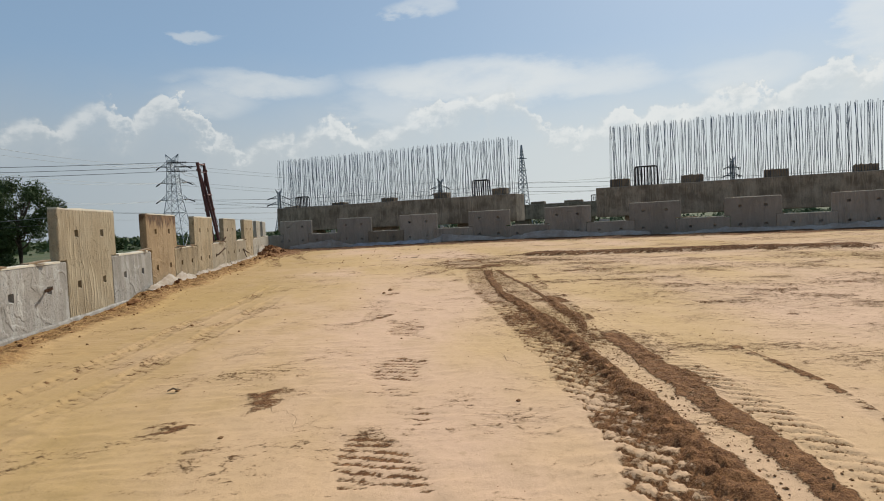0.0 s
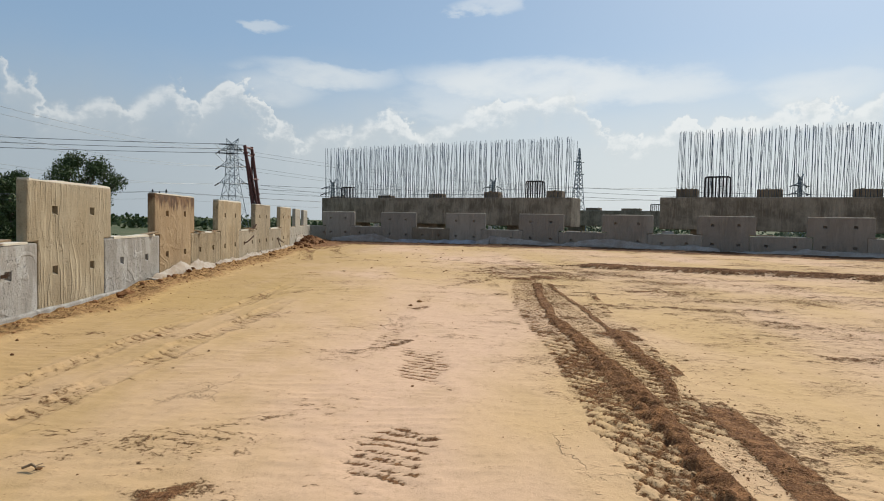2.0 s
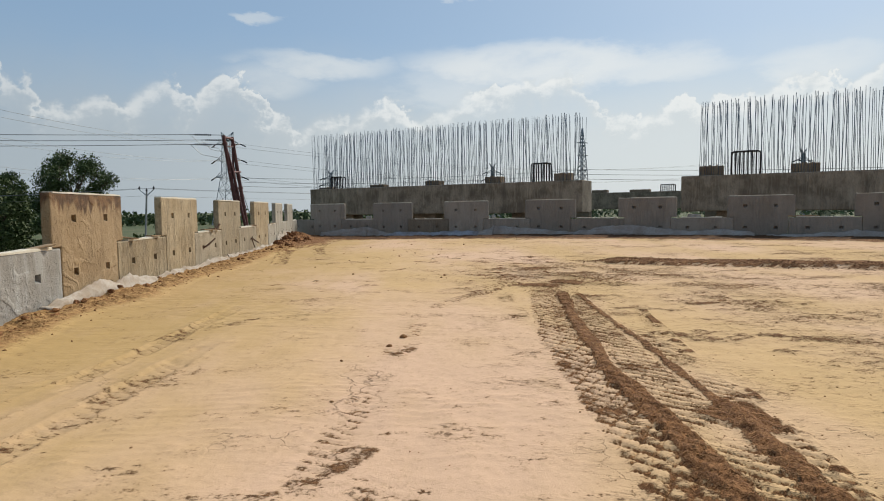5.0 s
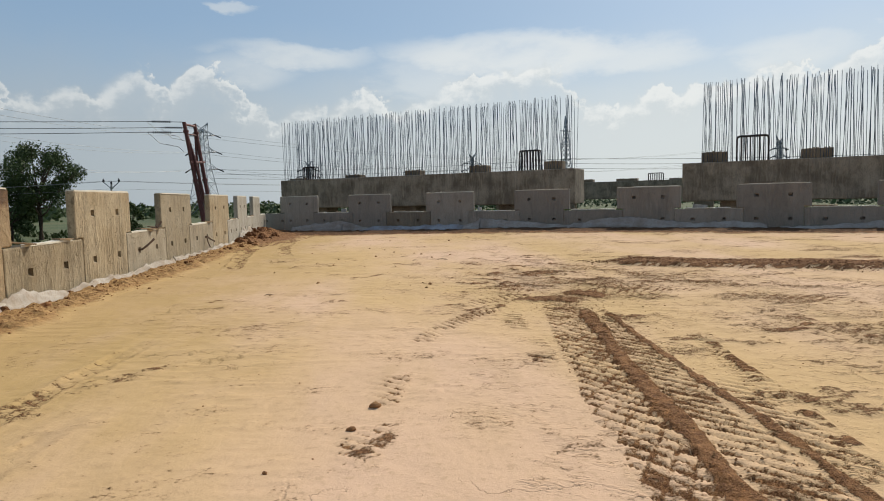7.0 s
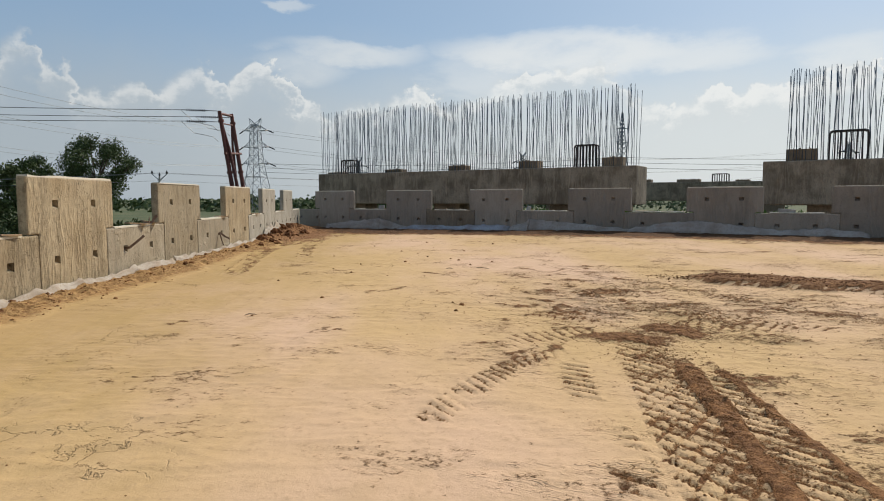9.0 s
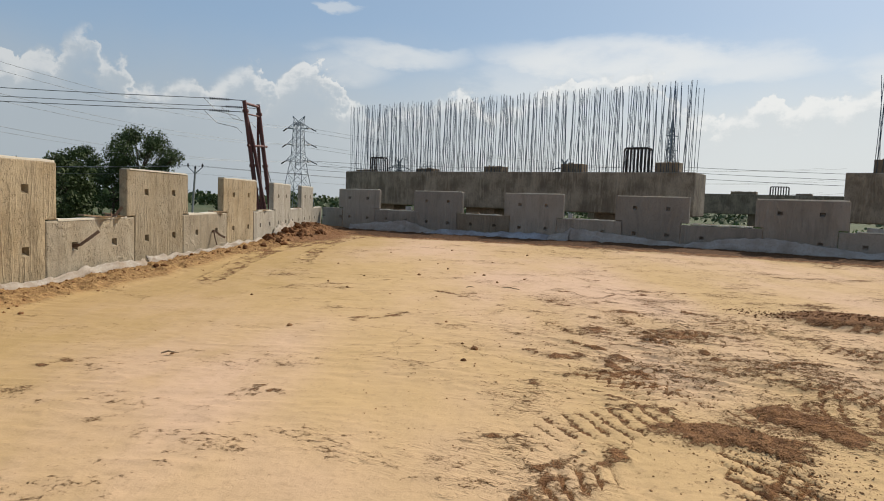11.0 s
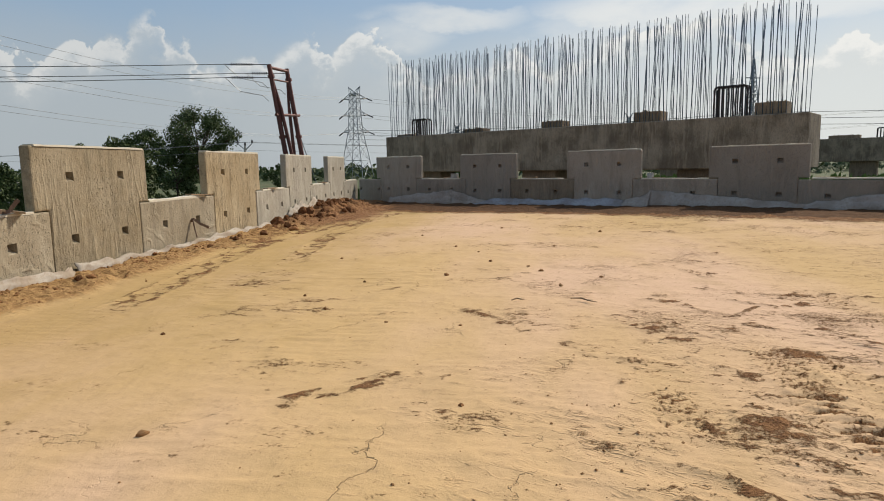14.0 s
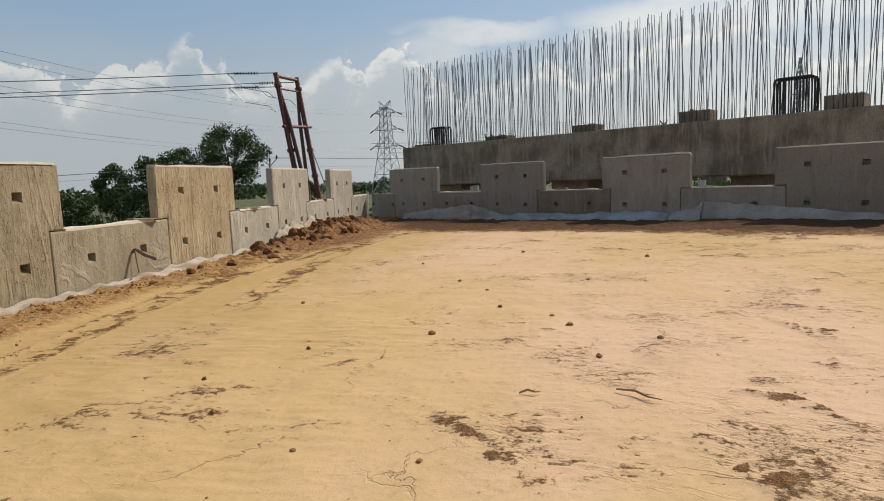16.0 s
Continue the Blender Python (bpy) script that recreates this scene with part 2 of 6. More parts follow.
def sand_material():
    m, n, b = material("sand_fill")
    c = n.add("ShaderNodeTexCoord").outputs["Object"]
    soil = n.add("ShaderNodeAttribute")
    soil.attribute_name = "soil"
    bank = n.add("ShaderNodeAttribute")
    bank.attribute_name = "bank"
    big = n.noise(n.scaled(c, 1.0, 0.45, 1.0), 0.28, 4.0, 0.55)
    mid = n.noise(n.scaled(c, 1.0, 0.5, 1.0), 1.7, 5.0, 0.62)
    small = n.noise(c, 14.0, 6.0, 0.65)
    grit = n.noise(c, 90.0, 4.0, 0.7)
    col = n.mix(n.span(big, 0.36, 0.66), (0.548, 0.364, 0.178), (0.618, 0.410, 0.275))
    sp = n.add("ShaderNodeSeparateXYZ")
    n.put(sp.inputs[0], c)
    loam = n.span(n.math("ADD", sp.outputs[0], n.math("MULTIPLY", n.math("SUBTRACT", mid, 0.5), 5.0)), 5.0, 1.2)
    col = n.mix(n.math("MULTIPLY", loam, 0.75), col, (0.400, 0.262, 0.100))
    col = n.mix(n.math("MULTIPLY", n.span(mid, 0.52, 0.75), 0.35), col, (0.41, 0.275, 0.14))
    col = n.mix(n.math("MULTIPLY", n.span(small, 0.54, 0.68), 0.34), col, (0.38, 0.25, 0.135))
    col = n.mix(n.math("MULTIPLY", n.span(grit, 0.5, 0.75), 0.24), col, (0.33, 0.21, 0.11))
    # thin wandering drying cracks
    v = n.add("ShaderNodeTexVoronoi")
    v.feature = "DISTANCE_TO_EDGE"
    warp = n.add("ShaderNodeVectorMath")
    warp.operation = "MULTIPLY_ADD"
    n.put(warp.inputs[0], n.noise(c, 2.2, 5.0, 0.6, 1))
    warp.inputs[1].default_value = (0.9, 0.9, 0.0)
    n.put(warp.inputs[2], n.scaled(c, 1.0, 0.5, 1.0))
    n.put(v.inputs["Vector"], warp.outputs[0])
    v.inputs["Scale"].default_value = 0.9
    crack = n.math("MULTIPLY", n.span(v.outputs["Distance"], 0.007, 0.001), n.span(n.noise(c, 0.6, 2.0), 0.54, 0.66))
    col = n.mix(n.math("MULTIPLY", crack, 0.28), col, (0.17, 0.10, 0.05))
    fleck = n.math("ADD", n.math("MULTIPLY", n.noise(n.scaled(c, 1.0, 1.5, 1.0), 9.0, 8.0, 0.74), 0.6), n.math("MULTIPLY", n.noise(c, 38.0, 4.0, 0.7), 0.4))
    where = n.noise(n.scaled(c, 1.0, 1.3, 1.0), 0.9, 4.0, 0.6)
    t = n.math("ADD", fleck, n.math("MULTIPLY", n.math("MINIMUM", soil.outputs["Fac"], 0.95), 0.33))
    t = n.math("ADD", t, n.span(where, 0.48, 0.66, 0.0, 0.092))
    dark = n.span(t, 0.63, 0.73)
    damp = n.span(t, 0.56, 0.70)
    moist = n.mix(n.span(n.math("ADD", n.math("MULTIPLY", grit, 0.5), n.math("MULTIPLY", small, 0.5)), 0.40, 0.62), (0.098, 0.037, 0.014), (0.32, 0.152, 0.064))
    col = n.mix(n.math("MULTIPLY", damp, 0.55), col, (0.33, 0.20, 0.095))
    col = n.mix(n.math("MULTIPLY", dark, 0.93), col, moist)
    # thin dragged strokes where machines slewed, densest on the churned side
    rot = n.add("ShaderNodeMapping")
    n.put(rot.inputs["Vector"], c)
    rot.inputs["Rotation"].default_value = (0, 0, radians(26))
    drag = n.noise(n.scaled(rot.outputs[0], 1.0, 4.0, 1.0), 1.9, 3.5, 0.62)
    drag2 = n.noise(n.scaled(c, 1.6, 4.0, 1.0), 3.0, 4.0, 0.60)
    side = n.span(n.math("ADD", sp.outputs[0], n.math("MULTIPLY", n.math("SUBTRACT", where, 0.5), 9.0)), 4.8, 8.4, 0.07, 1.0)
    spread = n.span(n.noise(c, 0.55, 4.0, 0.6), 0.42, 0.58)
    line = n.span(n.math("ABSOLUTE", n.math("SUBTRACT", drag, 0.56)), 0.038, 0.008)
    line2 = n.span(drag2, 0.61, 0.68)
    stroke = n.math("MULTIPLY", n.math("MAXIMUM", n.math("MULTIPLY", line, 0.3), line2), n.math("MULTIPLY", side, spread))
    stroke = n.math("MULTIPLY", stroke, n.span(n.noise(c, 11.0, 4.0, 0.6), 0.40, 0.56))
    col = n.mix(n.math("MULTIPLY", stroke, 0.80), col, (0.165, 0.083, 0.032))
    # near-black colour paints the far wall's shade on the ground before it
    wall_shade = n.span(soil.outputs["Fac"], 1.75, 2.1)
    col = n.mix(n.math("MULTIPLY", wall_shade, 0.85), col, n.mix(small, (0.03, 0.016, 0.008), (0.13, 0.062, 0.028)))
    k = n.math("ADD", bank.outputs["Fac"], n.math("MULTIPLY", n.math("SUBTRACT", small, 0.5), 0.8))
    red = n.math("MULTIPLY", n.span(sp.outputs[1], 17.0, 20.5), 0.75)
    clay = n.mix(n.span(small, 0.36, 0.62), n.mix(red, (0.27, 0.148, 0.062), (0.12, 0.046, 0.022)), n.mix(red, (0.42, 0.252, 0.108), (0.25, 0.115, 0.055)))
    col = n.mix(n.span(k, 0.25, 0.7), col, clay)
    n.put(b.inputs["Base Color"], col)
    b.inputs["Roughness"].default_value = 0.95
    b.inputs["Specular IOR Level"].default_value = 0.15
    lumps = n.math("ADD", n.math("MULTIPLY", small, n.math("ADD", 0.22, n.math("MULTIPLY", bank.outputs["Fac"], 2.0))), n.math("ADD", n.math("MULTIPLY", grit, 0.10), n.math("MULTIPLY", dark, n.math("ADD", 0.1, n.math("MULTIPLY", fleck, 1.5)))))
    lumps = n.math("ADD", lumps, n.math("MULTIPLY", mid, 0.6))
    ribs = n.add("ShaderNodeTexWave")
    ribs.bands_direction = "Y"
    n.put(ribs.inputs["Vector"], c)
    ribs.inputs["Scale"].default_value, ribs.inputs["Distortion"].default_value = 2.6, 5.0
    ribs.inputs["Detail"].default_value, ribs.inputs["Detail Scale"].default_value = 3.0, 1.3
    lumps = n.math("ADD", lumps, n.math("MULTIPLY", ribs.outputs["Fac"], n.span(n.noise(n.scaled(c, 1.0, 0.4, 1.0), 0.8, 3.0), 0.48, 0.62, 0.0, 0.07)))
    # dragged, glazed ridges that catch the low light, strongest on the churned side
    furrow = n.math("SUBTRACT", 1.0, n.math("MULTIPLY", n.math("ABSOLUTE", n.math("SUBTRACT", n.noise(n.scaled(rot.outputs[0], 1.0, 4.2, 1.0), 3.0, 6.0, 0.62), 0.5)), 5.0))
    lumps = n.math("ADD", lumps, n.math("MULTIPLY", furrow, n.math("MULTIPLY", side, n.span(where, 0.46, 0.64, 0.0, 0.30))))
    lumps = n.math("ADD", lumps, n.math("MULTIPLY", stroke, 1.0))
    bump(n, b, n.math("SUBTRACT", lumps, n.math("MULTIPLY", crack, 0.6)), 0.75, 0.038)
    return m


def field_material():
    m, n, b = material("field")
    c = n.add("ShaderNodeTexCoord").outputs["Object"]
    f = n.noise(c, 0.03, 5.0, 0.6)
    g = n.noise(c, 0.6, 6.0, 0.65)
    col = n.mix(n.span(f, 0.38, 0.62), (0.045, 0.068, 0.018), (0.080, 0.088, 0.030))
    col = n.mix(n.math("MULTIPLY", n.span(g, 0.45, 0.75), 0.5), col, (0.13, 0.11, 0.055))
    n.put(b.inputs["Base Color"], col)
    b.inputs["Roughness"].default_value = 0.95
    bump(n, b, g, 0.8, 0.3)
    return m


M_TAN = concrete("panel_concrete_tan", (0.385, 0.305, 0.195), (0.310, 0.230, 0.130), 0.7)
M_RUN = concrete("panel_concrete_folded", (0.425, 0.352, 0.238), (0.350, 0.275, 0.170), 0.22, look_of="folds")
M_SPECK = concrete("panel_concrete_speckled", (0.375, 0.305, 0.205), (0.315, 0.245, 0.150), 0.55, look_of="speckle")
M_GOLD = concrete("panel_concrete_golden", (0.365, 0.282, 0.178), (0.300, 0.220, 0.128), 0.35, look_of="swirl")
M_PALE = concrete("panel_concrete_pale", (0.365, 0.342, 0.308), (0.315, 0.290, 0.254), 0.16, white=0.30, look_of="swirl")
M_GREY = concrete("panel_concrete_grey", (0.40, 0.360, 0.295), (0.34, 0.300, 0.236), 0.35)
M_CREAM = concrete("panel_concrete_cream", (0.385, 0.325, 0.235), (0.315, 0.255, 0.172), 0.3, look_of="swirl")
# paler than the panels, so their tops read as sunlit
M_TOP = plain("sunlit_top", (0.62, 0.57, 0.47), 0.9, 0.0, 5.0, 0.3, (0.40, 0.33, 0.24), 0.5)
M_RUST = concrete("panel_concrete_rust", (0.325, 0.236, 0.135), (0.262, 0.174, 0.088), 0.3, rust=0.9, look_of="swirl")
M_FAR = concrete("panel_concrete_smooth", (0.325, 0.274, 0.224), (0.280, 0.232, 0.186), 0.08)
M_FARTAN = concrete("panel_concrete_brown", (0.260, 0.205, 0.146), (0.223, 0.167, 0.112), 0.3)
M_CAP = concrete("cap_concrete", (0.330, 0.262, 0.190), (0.168, 0.125, 0.084), 0.35)
M_PIER = concrete("pier_concrete", (0.264, 0.200, 0.136), (0.208, 0.152, 0.100), 0.4)
M_BAR = plain("rebar_steel", (0.12, 0.165, 0.22), 0.5, 0.5, 3.0, 0.5, (0.045, 0.05, 0.06))
M_CAGE = plain("cage_steel", (0.035, 0.035, 0.04), 0.6, 0.4, 5.0, 0.4, (0.07, 0.04, 0.025))
M_SAND = sand_material()
M_FIELD = field_material()
M_CLOTH = plain("geotextile", (0.42, 0.365, 0.305), 0.9, 0.0, 2.2, 0.65, (0.24, 0.165, 0.10), 0.5)
M_SHEET = plain("geotextile_dull", (0.385, 0.335, 0.300), 0.9, 0.0, 1.6, 0.6, (0.20, 0.15, 0.115), 0.4)
M_BLUE = plain("geotextile_bluish", (0.37, 0.37, 0.405), 0.8, 0.0, 1.6, 0.7, (0.19, 0.155, 0.14), 0.4)
M_CLOD = plain("soil_clod", (0.33, 0.165, 0.075), 0.95, 0.0, 9.0, 0.6, (0.15, 0.065, 0.03), 0.6)
M_DARKCLOD = plain("moist_clod", (0.36, 0.20, 0.095), 0.95, 0.0, 9.0, 0.5, (0.20, 0.10, 0.045), 0.6)
M_WET = plain("wet_clod", (0.17, 0.078, 0.036), 0.95, 0.0, 7.0, 0.6, (0.10, 0.045, 0.02), 0.6)
for _m in (M_CLOD, M_DARKCLOD, M_WET):
    _m.node_tree.nodes["Principled BSDF"].inputs["Specular IOR Level"].default_value = 0.08
M_STRIP = plain("tie_strip_steel", (0.22, 0.15, 0.11), 0.7, 0.3, 8.0, 0.5, (0.10, 0.05, 0.03))
M_RED = plain("pole_red_paint", (0.14, 0.04, 0.028), 0.6, 0.2, 2.0, 0.45, (0.05, 0.03, 0.03))
# galvanised steel, lightened and blued to paint in the far pylons' haze
M_GALV_HAZE = plain("galvanised_hazy", (0.27, 0.30, 0.33), 0.5, 0.7, 2.0, 0.3)
M_WIRE = plain("conductor", (0.24, 0.25, 0.26), 0.5, 0.5, 1.0, 0.2)
M_INSUL = plain("insulator", (0.03, 0.025, 0.03), 0.3, 0.0, 4.0, 0.2)
M_BARK = plain("bark", (0.085, 0.06, 0.04), 0.9, 0.0, 4.0, 0.5, None, 0.6)
M_LEAF = leaf_material("leaf_dark", (0.016, 0.030, 0.010), (0.078, 0.112, 0.034))
M_LEAF2 = leaf_material("leaf_bush", (0.025, 0.042, 0.011), (0.080, 0.105, 0.032))
M_POLE = plain("pole_cement", (0.30, 0.29, 0.27), 0.8, 0.0, 3.0, 0.3)
M_WOOD = plain("weathered_wood", (0.34, 0.24, 0.14), 0.85, 0.0, 6.0, 0.6, (0.14, 0.085, 0.05), 0.4)
M_ROAD = plain("asphalt", (0.11, 0.105, 0.10), 0.9, 0.0, 1.0, 0.4)
M_WHITE = plain("white_paint", (0.75, 0.75, 0.73), 0.4, 0.0, 2.0, 0.15)
M_GLASS = plain("dark_glass", (0.02, 0.025, 0.03), 0.08, 0.0, 2.0, 0.1)
M_TYRE = plain("rubber", (0.025, 0.025, 0.025), 0.8, 0.0, 4.0, 0.2)
M_GRASS = leaf_material("grass_blade", (0.05, 0.09, 0.015), (0.13, 0.20, 0.04))

# ---- building helpers ----


def finish(name, bm, mat, smooth=False):
    me = bpy.data.meshes.new(name)
    bm.to_mesh(me)
    bm.free()
    me.materials.append(mat)
    if smooth:
        me.polygons.foreach_set("use_smooth", [True] * len(me.polygons))
    return me


def part(name, data, mat=None, parent=None, label="", at=None, smooth=False):
    me = data if isinstance(data, bpy.types.Mesh) else finish(name, data, mat, smooth)
    ob = new(name, me)
    if parent is not None:
        ob.parent = parent
    if at is not None:
        ob.matrix_basis = at
    if label:
        tagged(ob, label)
    return ob


def thing(name, label, category, group="", kind="", at=None):
    ob = new(name)
    ob.empty_display_size = 0.2
    if at is not None:
        ob.matrix_basis = at
    return tagged(ob, label, category, group, kind)


def add_box(bm, lo, hi, bevel=0.0, m=None):
    x0, y0, z0 = lo
    x1, y1, z1 = hi
    v = [bm.verts.new(p) for p in ((x0, y0, z0), (x1, y0, z0), (x1, y1, z0), (x0, y1, z0), (x0, y0, z1), (x1, y0, z1), (x1, y1, z1), (x0, y1, z1))]
    fs = [bm.faces.new([v[i] for i in q]) for q in ((3, 2, 1, 0), (4, 5, 6, 7), (0, 1, 5, 4), (1, 2, 6, 5), (2, 3, 7, 6), (3, 0, 4, 7))]
    if bevel:
        es = list({e for f in fs for e in f.edges})
        r = bmesh.ops.bevel(bm, geom=es, offset=bevel, segments=2, affect="EDGES", profile=0.6)
        v = list({w for f in r["faces"] for w in f.verts} | {w for w in v if w.is_valid})
    if m is not None:
        bmesh.ops.transform(bm, matrix=m, verts=[w for w in v if w.is_valid])
    return bm


def add_rod(bm, a, b, r0, r1=None, sides=6, caps=True):
    a, b = Vector(a), Vector(b)
    r1 = r0 if r1 is None else r1
    q = (b - a).to_track_quat("Z", "Y").to_matrix()
    rings = []
    for p, r in ((a, r0), (b, r1)):
        rings.append([bm.verts.new(p + q @ Vector((r * math.cos(k * math.tau / sides), r * math.sin(k * math.tau / sides), 0))) for k in range(sides)])
    for k in range(sides):
        j = (k + 1) % sides
        bm.faces.new((rings[0][k], rings[0][j], rings[1][j], rings[1][k]))
    if caps:
        bm.faces.new(rings[0][::-1])
        bm.faces.new(rings[1])
    return bm


def add_tube(bm, pts, r, sides=5):
    """A tube along points."""
    pts = [Vector(p) for p in pts]
    rings = []
    for i, p in enumerate(pts):
        d = (pts[min(i + 1, len(pts) - 1)] - pts[max(i - 1, 0)]).normalized()
        q = d.to_track_quat("Z", "Y").to_matrix()
        rr = r[i] if isinstance(r, (list, tuple)) else r
        rings.append([bm.verts.new(p + q @ Vector((rr * math.cos(k * math.tau / sides), rr * math.sin(k * math.tau / sides), 0))) for k in range(sides)])
    for a, b in zip(rings, rings[1:]):
        for k in range(sides):
            j = (k + 1) % sides
            bm.faces.new((a[k], a[j], b[j], b[k]))
    bm.faces.new(rings[0][::-1])
    bm.faces.new(rings[-1])
    return bm


def far_pose(s, off, z=0.0, turn=0.0):
    """A pose on the far wall's line: s metres along it, off metres behind its face."""
    a = radians(-32.4)
    d, nrm = Vector((math.cos(a), math.sin(a))), Vector((-math.sin(a), math.cos(a)))
    p = Vector((-0.01, 29.36)) + d * s + nrm * off
    return pose(p.x, p.y, z, 0, 0, -32.4 + turn)


class Lattice:
    """Smooth value noise over the plan, on arrays."""

    def __init__(self, seed):
        self.t = np.random.RandomState(seed).rand(256, 256)

    def one(self, x, y):
        xi, yi = np.floor(x).astype(int), np.floor(y).astype(int)
        u, v = x - xi, y - yi
        u, v = u * u * (3 - 2 * u), v * v * (3 - 2 * v)
        g = lambda i, j: self.t[(xi + i) & 255, (yi + j) & 255]
        return (g(0, 0) * (1 - u) + g(1, 0) * u) * (1 - v) + (g(0, 1) * (1 - u) + g(1, 1) * u) * v

    def many(self, x, y, octaves=4, rough=0.5):
        s, a, n = 0, 1.0, 0
        for k in range(octaves):
            s, n = s + a * self.one(x * 2 ** k + 17.3 * k, y * 2 ** k + 5.1 * k), n + a
            a *= rough
        return s / n


def wall_x(y):
    """The line of the west wall's face: it bends away a little past its fifth tall panel."""
    return -0.066 * np.maximum(0.0, y - 18.5)

# ---- the sand fill: one sheet with ruts, ridges and banks ----


def line_field(px, py, pts):
    """Distance from a bent line (signed, to its right positive) and the length along it, on arrays."""
    best = np.full(px.shape, 1e9)
    side, along, run = np.zeros(px.shape), np.zeros(px.shape), 0.0
    for (ax, ay), (bx, by) in zip(pts, pts[1:]):
        dx, dy = bx - ax, by - ay
        ln = math.hypot(dx, dy)
        t = np.clip(((px - ax) * dx + (py - ay) * dy) / ln ** 2, 0, 1)
        ex, ey = px - ax - t * dx, py - ay - t * dy
        d = np.hypot(ex, ey)
        w = d < best
        best[w] = d[w]
        side[w] = np.sign(ex * dy - ey * dx)[w] * d[w]
        along[w] = (run + t * ln)[w]
        run += ln
    return best, side, along, run


def bend(pts, n=4):
    """A smooth line through points."""
    p = [Vector((*q, 0)) for q in pts]
    out = []
    for i in range(len(p) - 1):
        a, b, c, d = p[max(i - 1, 0)], p[i], p[i + 1], p[min(i + 2, len(p) - 1)]
        for k in range(n):
            t = k / n
            v = 0.5 * (2 * b + (c - a) * t + (2 * a - 5 * b + 4 * c - d) * t * t + (3 * b - a - 3 * c + d) * t ** 3)
            out.append((v.x, v.y))
    return out + [(p[-1].x, p[-1].y)]


L1, L2, L3 = Lattice(3), Lattice(4), Lattice(5)
A0 = radians(-32.4)


PATCHES = [[(6.81, 10.14), (7.06, 10.19), (7.34, 10.24)], [(7.78, 12.1), (8.12, 11.87), (8.5, 11.77)], [(7.55, 10.4), (7.69, 10.31), (8.0, 10.25)], [(8.17, 10.31), (8.48, 10.33)],
           [(7.77, 9.84), (7.94, 9.69), (8.16, 9.61)], [(7.69, 9.47), (7.78, 9.02)], [(7.21, 9.24), (7.32, 9.13), (7.56, 9.07)], [(7.11, 8.43), (7.38, 8.35)],
           [(8.03, -4.95), (8.36, -5.02), (8.86, -4.94)], [(9.3, -4.34), (9.46, -4.41)], [(3.01, -6.87), (3.24, -6.53), (3.65, -6.46)], [(7.81, 12.23), (8.05, 11.79)]]
PATCHES += [[(6.49, 7.43), (6.62, 7.3), (6.73, 6.99)], [(6.8, 7.72), (7.11, 7.22), (7.32, 6.87)], [(7.89, 7.97), (8.15, 7.31)], [(6.84, 10.0), (7.24, 9.93)], [(7.66, 9.24), (7.78, 8.3)],
            [(8.36, 9.93), (8.91, 9.68), (9.49, 9.71)], [(6.8, 6.64), (7.32, 6.22)], [(5.37, 6.65), (5.55, 6.91), (5.76, 6.99)], [(4.95, 0.16), (5.05, 0.07)], [(2.68, 1.68), (2.94, 1.87), (3.31, 2.11)],
            [(4.28, 5.52), (4.66, 5.68)], [(2.9, 1.19), (3.37, 1.3)], [(5.0, -0.34), (5.31, 0.95)], [(4.14, -3.04), (4.54, -2.73), (5.09, -1.95)], [(4.29, 5.32), (4.42, 5.85)], [(6.46, 7.19), (6.73, 6.93)], [(2.59, 5.92), (2.71, 6.29)], [(7.81, -0.42), (8.35, -0.29)]]
STREAKS = []
_r = random.Random(12)
for _k in range(46):        # churned turning place
    _x, _y, _a, _l = _r.gauss(8.0, 1.3), _r.uniform(4.9, 10.5), radians(_r.gauss(-24, 16)), _r.uniform(0.4, 1.3)
    STREAKS.append(([(_x - _l * math.cos(_a), _y - _l * math.sin(_a)), (_x, _y + _r.uniform(-0.08, 0.08)), (_x + _l * math.cos(_a), _y + _l * math.sin(_a))], _r.uniform(0.06, 0.15), _r.uniform(0.6, 1.0)))
for _k in range(60):        # crossed and dragged ground further right
    _x, _y, _a, _l = _r.uniform(8.6, 15.0), _r.uniform(-4.5, 7.0), radians(_r.gauss(-12, 22)), _r.uniform(0.5, 1.8)
    STREAKS.append(([(_x - _l * math.cos(_a), _y - _l * math.sin(_a)), (_x, _y + _r.uniform(-0.15, 0.15)), (_x + _l * math.cos(_a), _y + _l * math.sin(_a))], _r.uniform(0.08, 0.24), _r.uniform(0.4, 0.75)))
for _k in range(40):        # small scuffs on the walked strip
    _x, _y, _a, _l = _r.uniform(1.4, 6.2), _r.uniform(-7.5, 20.0), radians(_r.uniform(-40, 70)), _r.uniform(0.08, 0.3)
    STREAKS.append(([(_x - _l * math.cos(_a), _y - _l * math.sin(_a)), (_x + _l * math.cos(_a), _y + _l * math.sin(_a))], _r.uniform(0.05, 0.1), _r.uniform(0.5, 0.85)))
for _k in range(34):        # far strip
    _x, _y, _a, _l = _r.uniform(3.0, 12.0), _r.uniform(10.5, 21.0), radians(_r.gauss(-20, 20)), _r.uniform(0.2, 0.8)
    STREAKS.append(([(_x - _l * math.cos(_a), _y - _l * math.sin(_a)), (_x + _l * math.cos(_a), _y + _l * math.sin(_a))], _r.uniform(0.07, 0.16), _r.uniform(0.45, 0.8)))


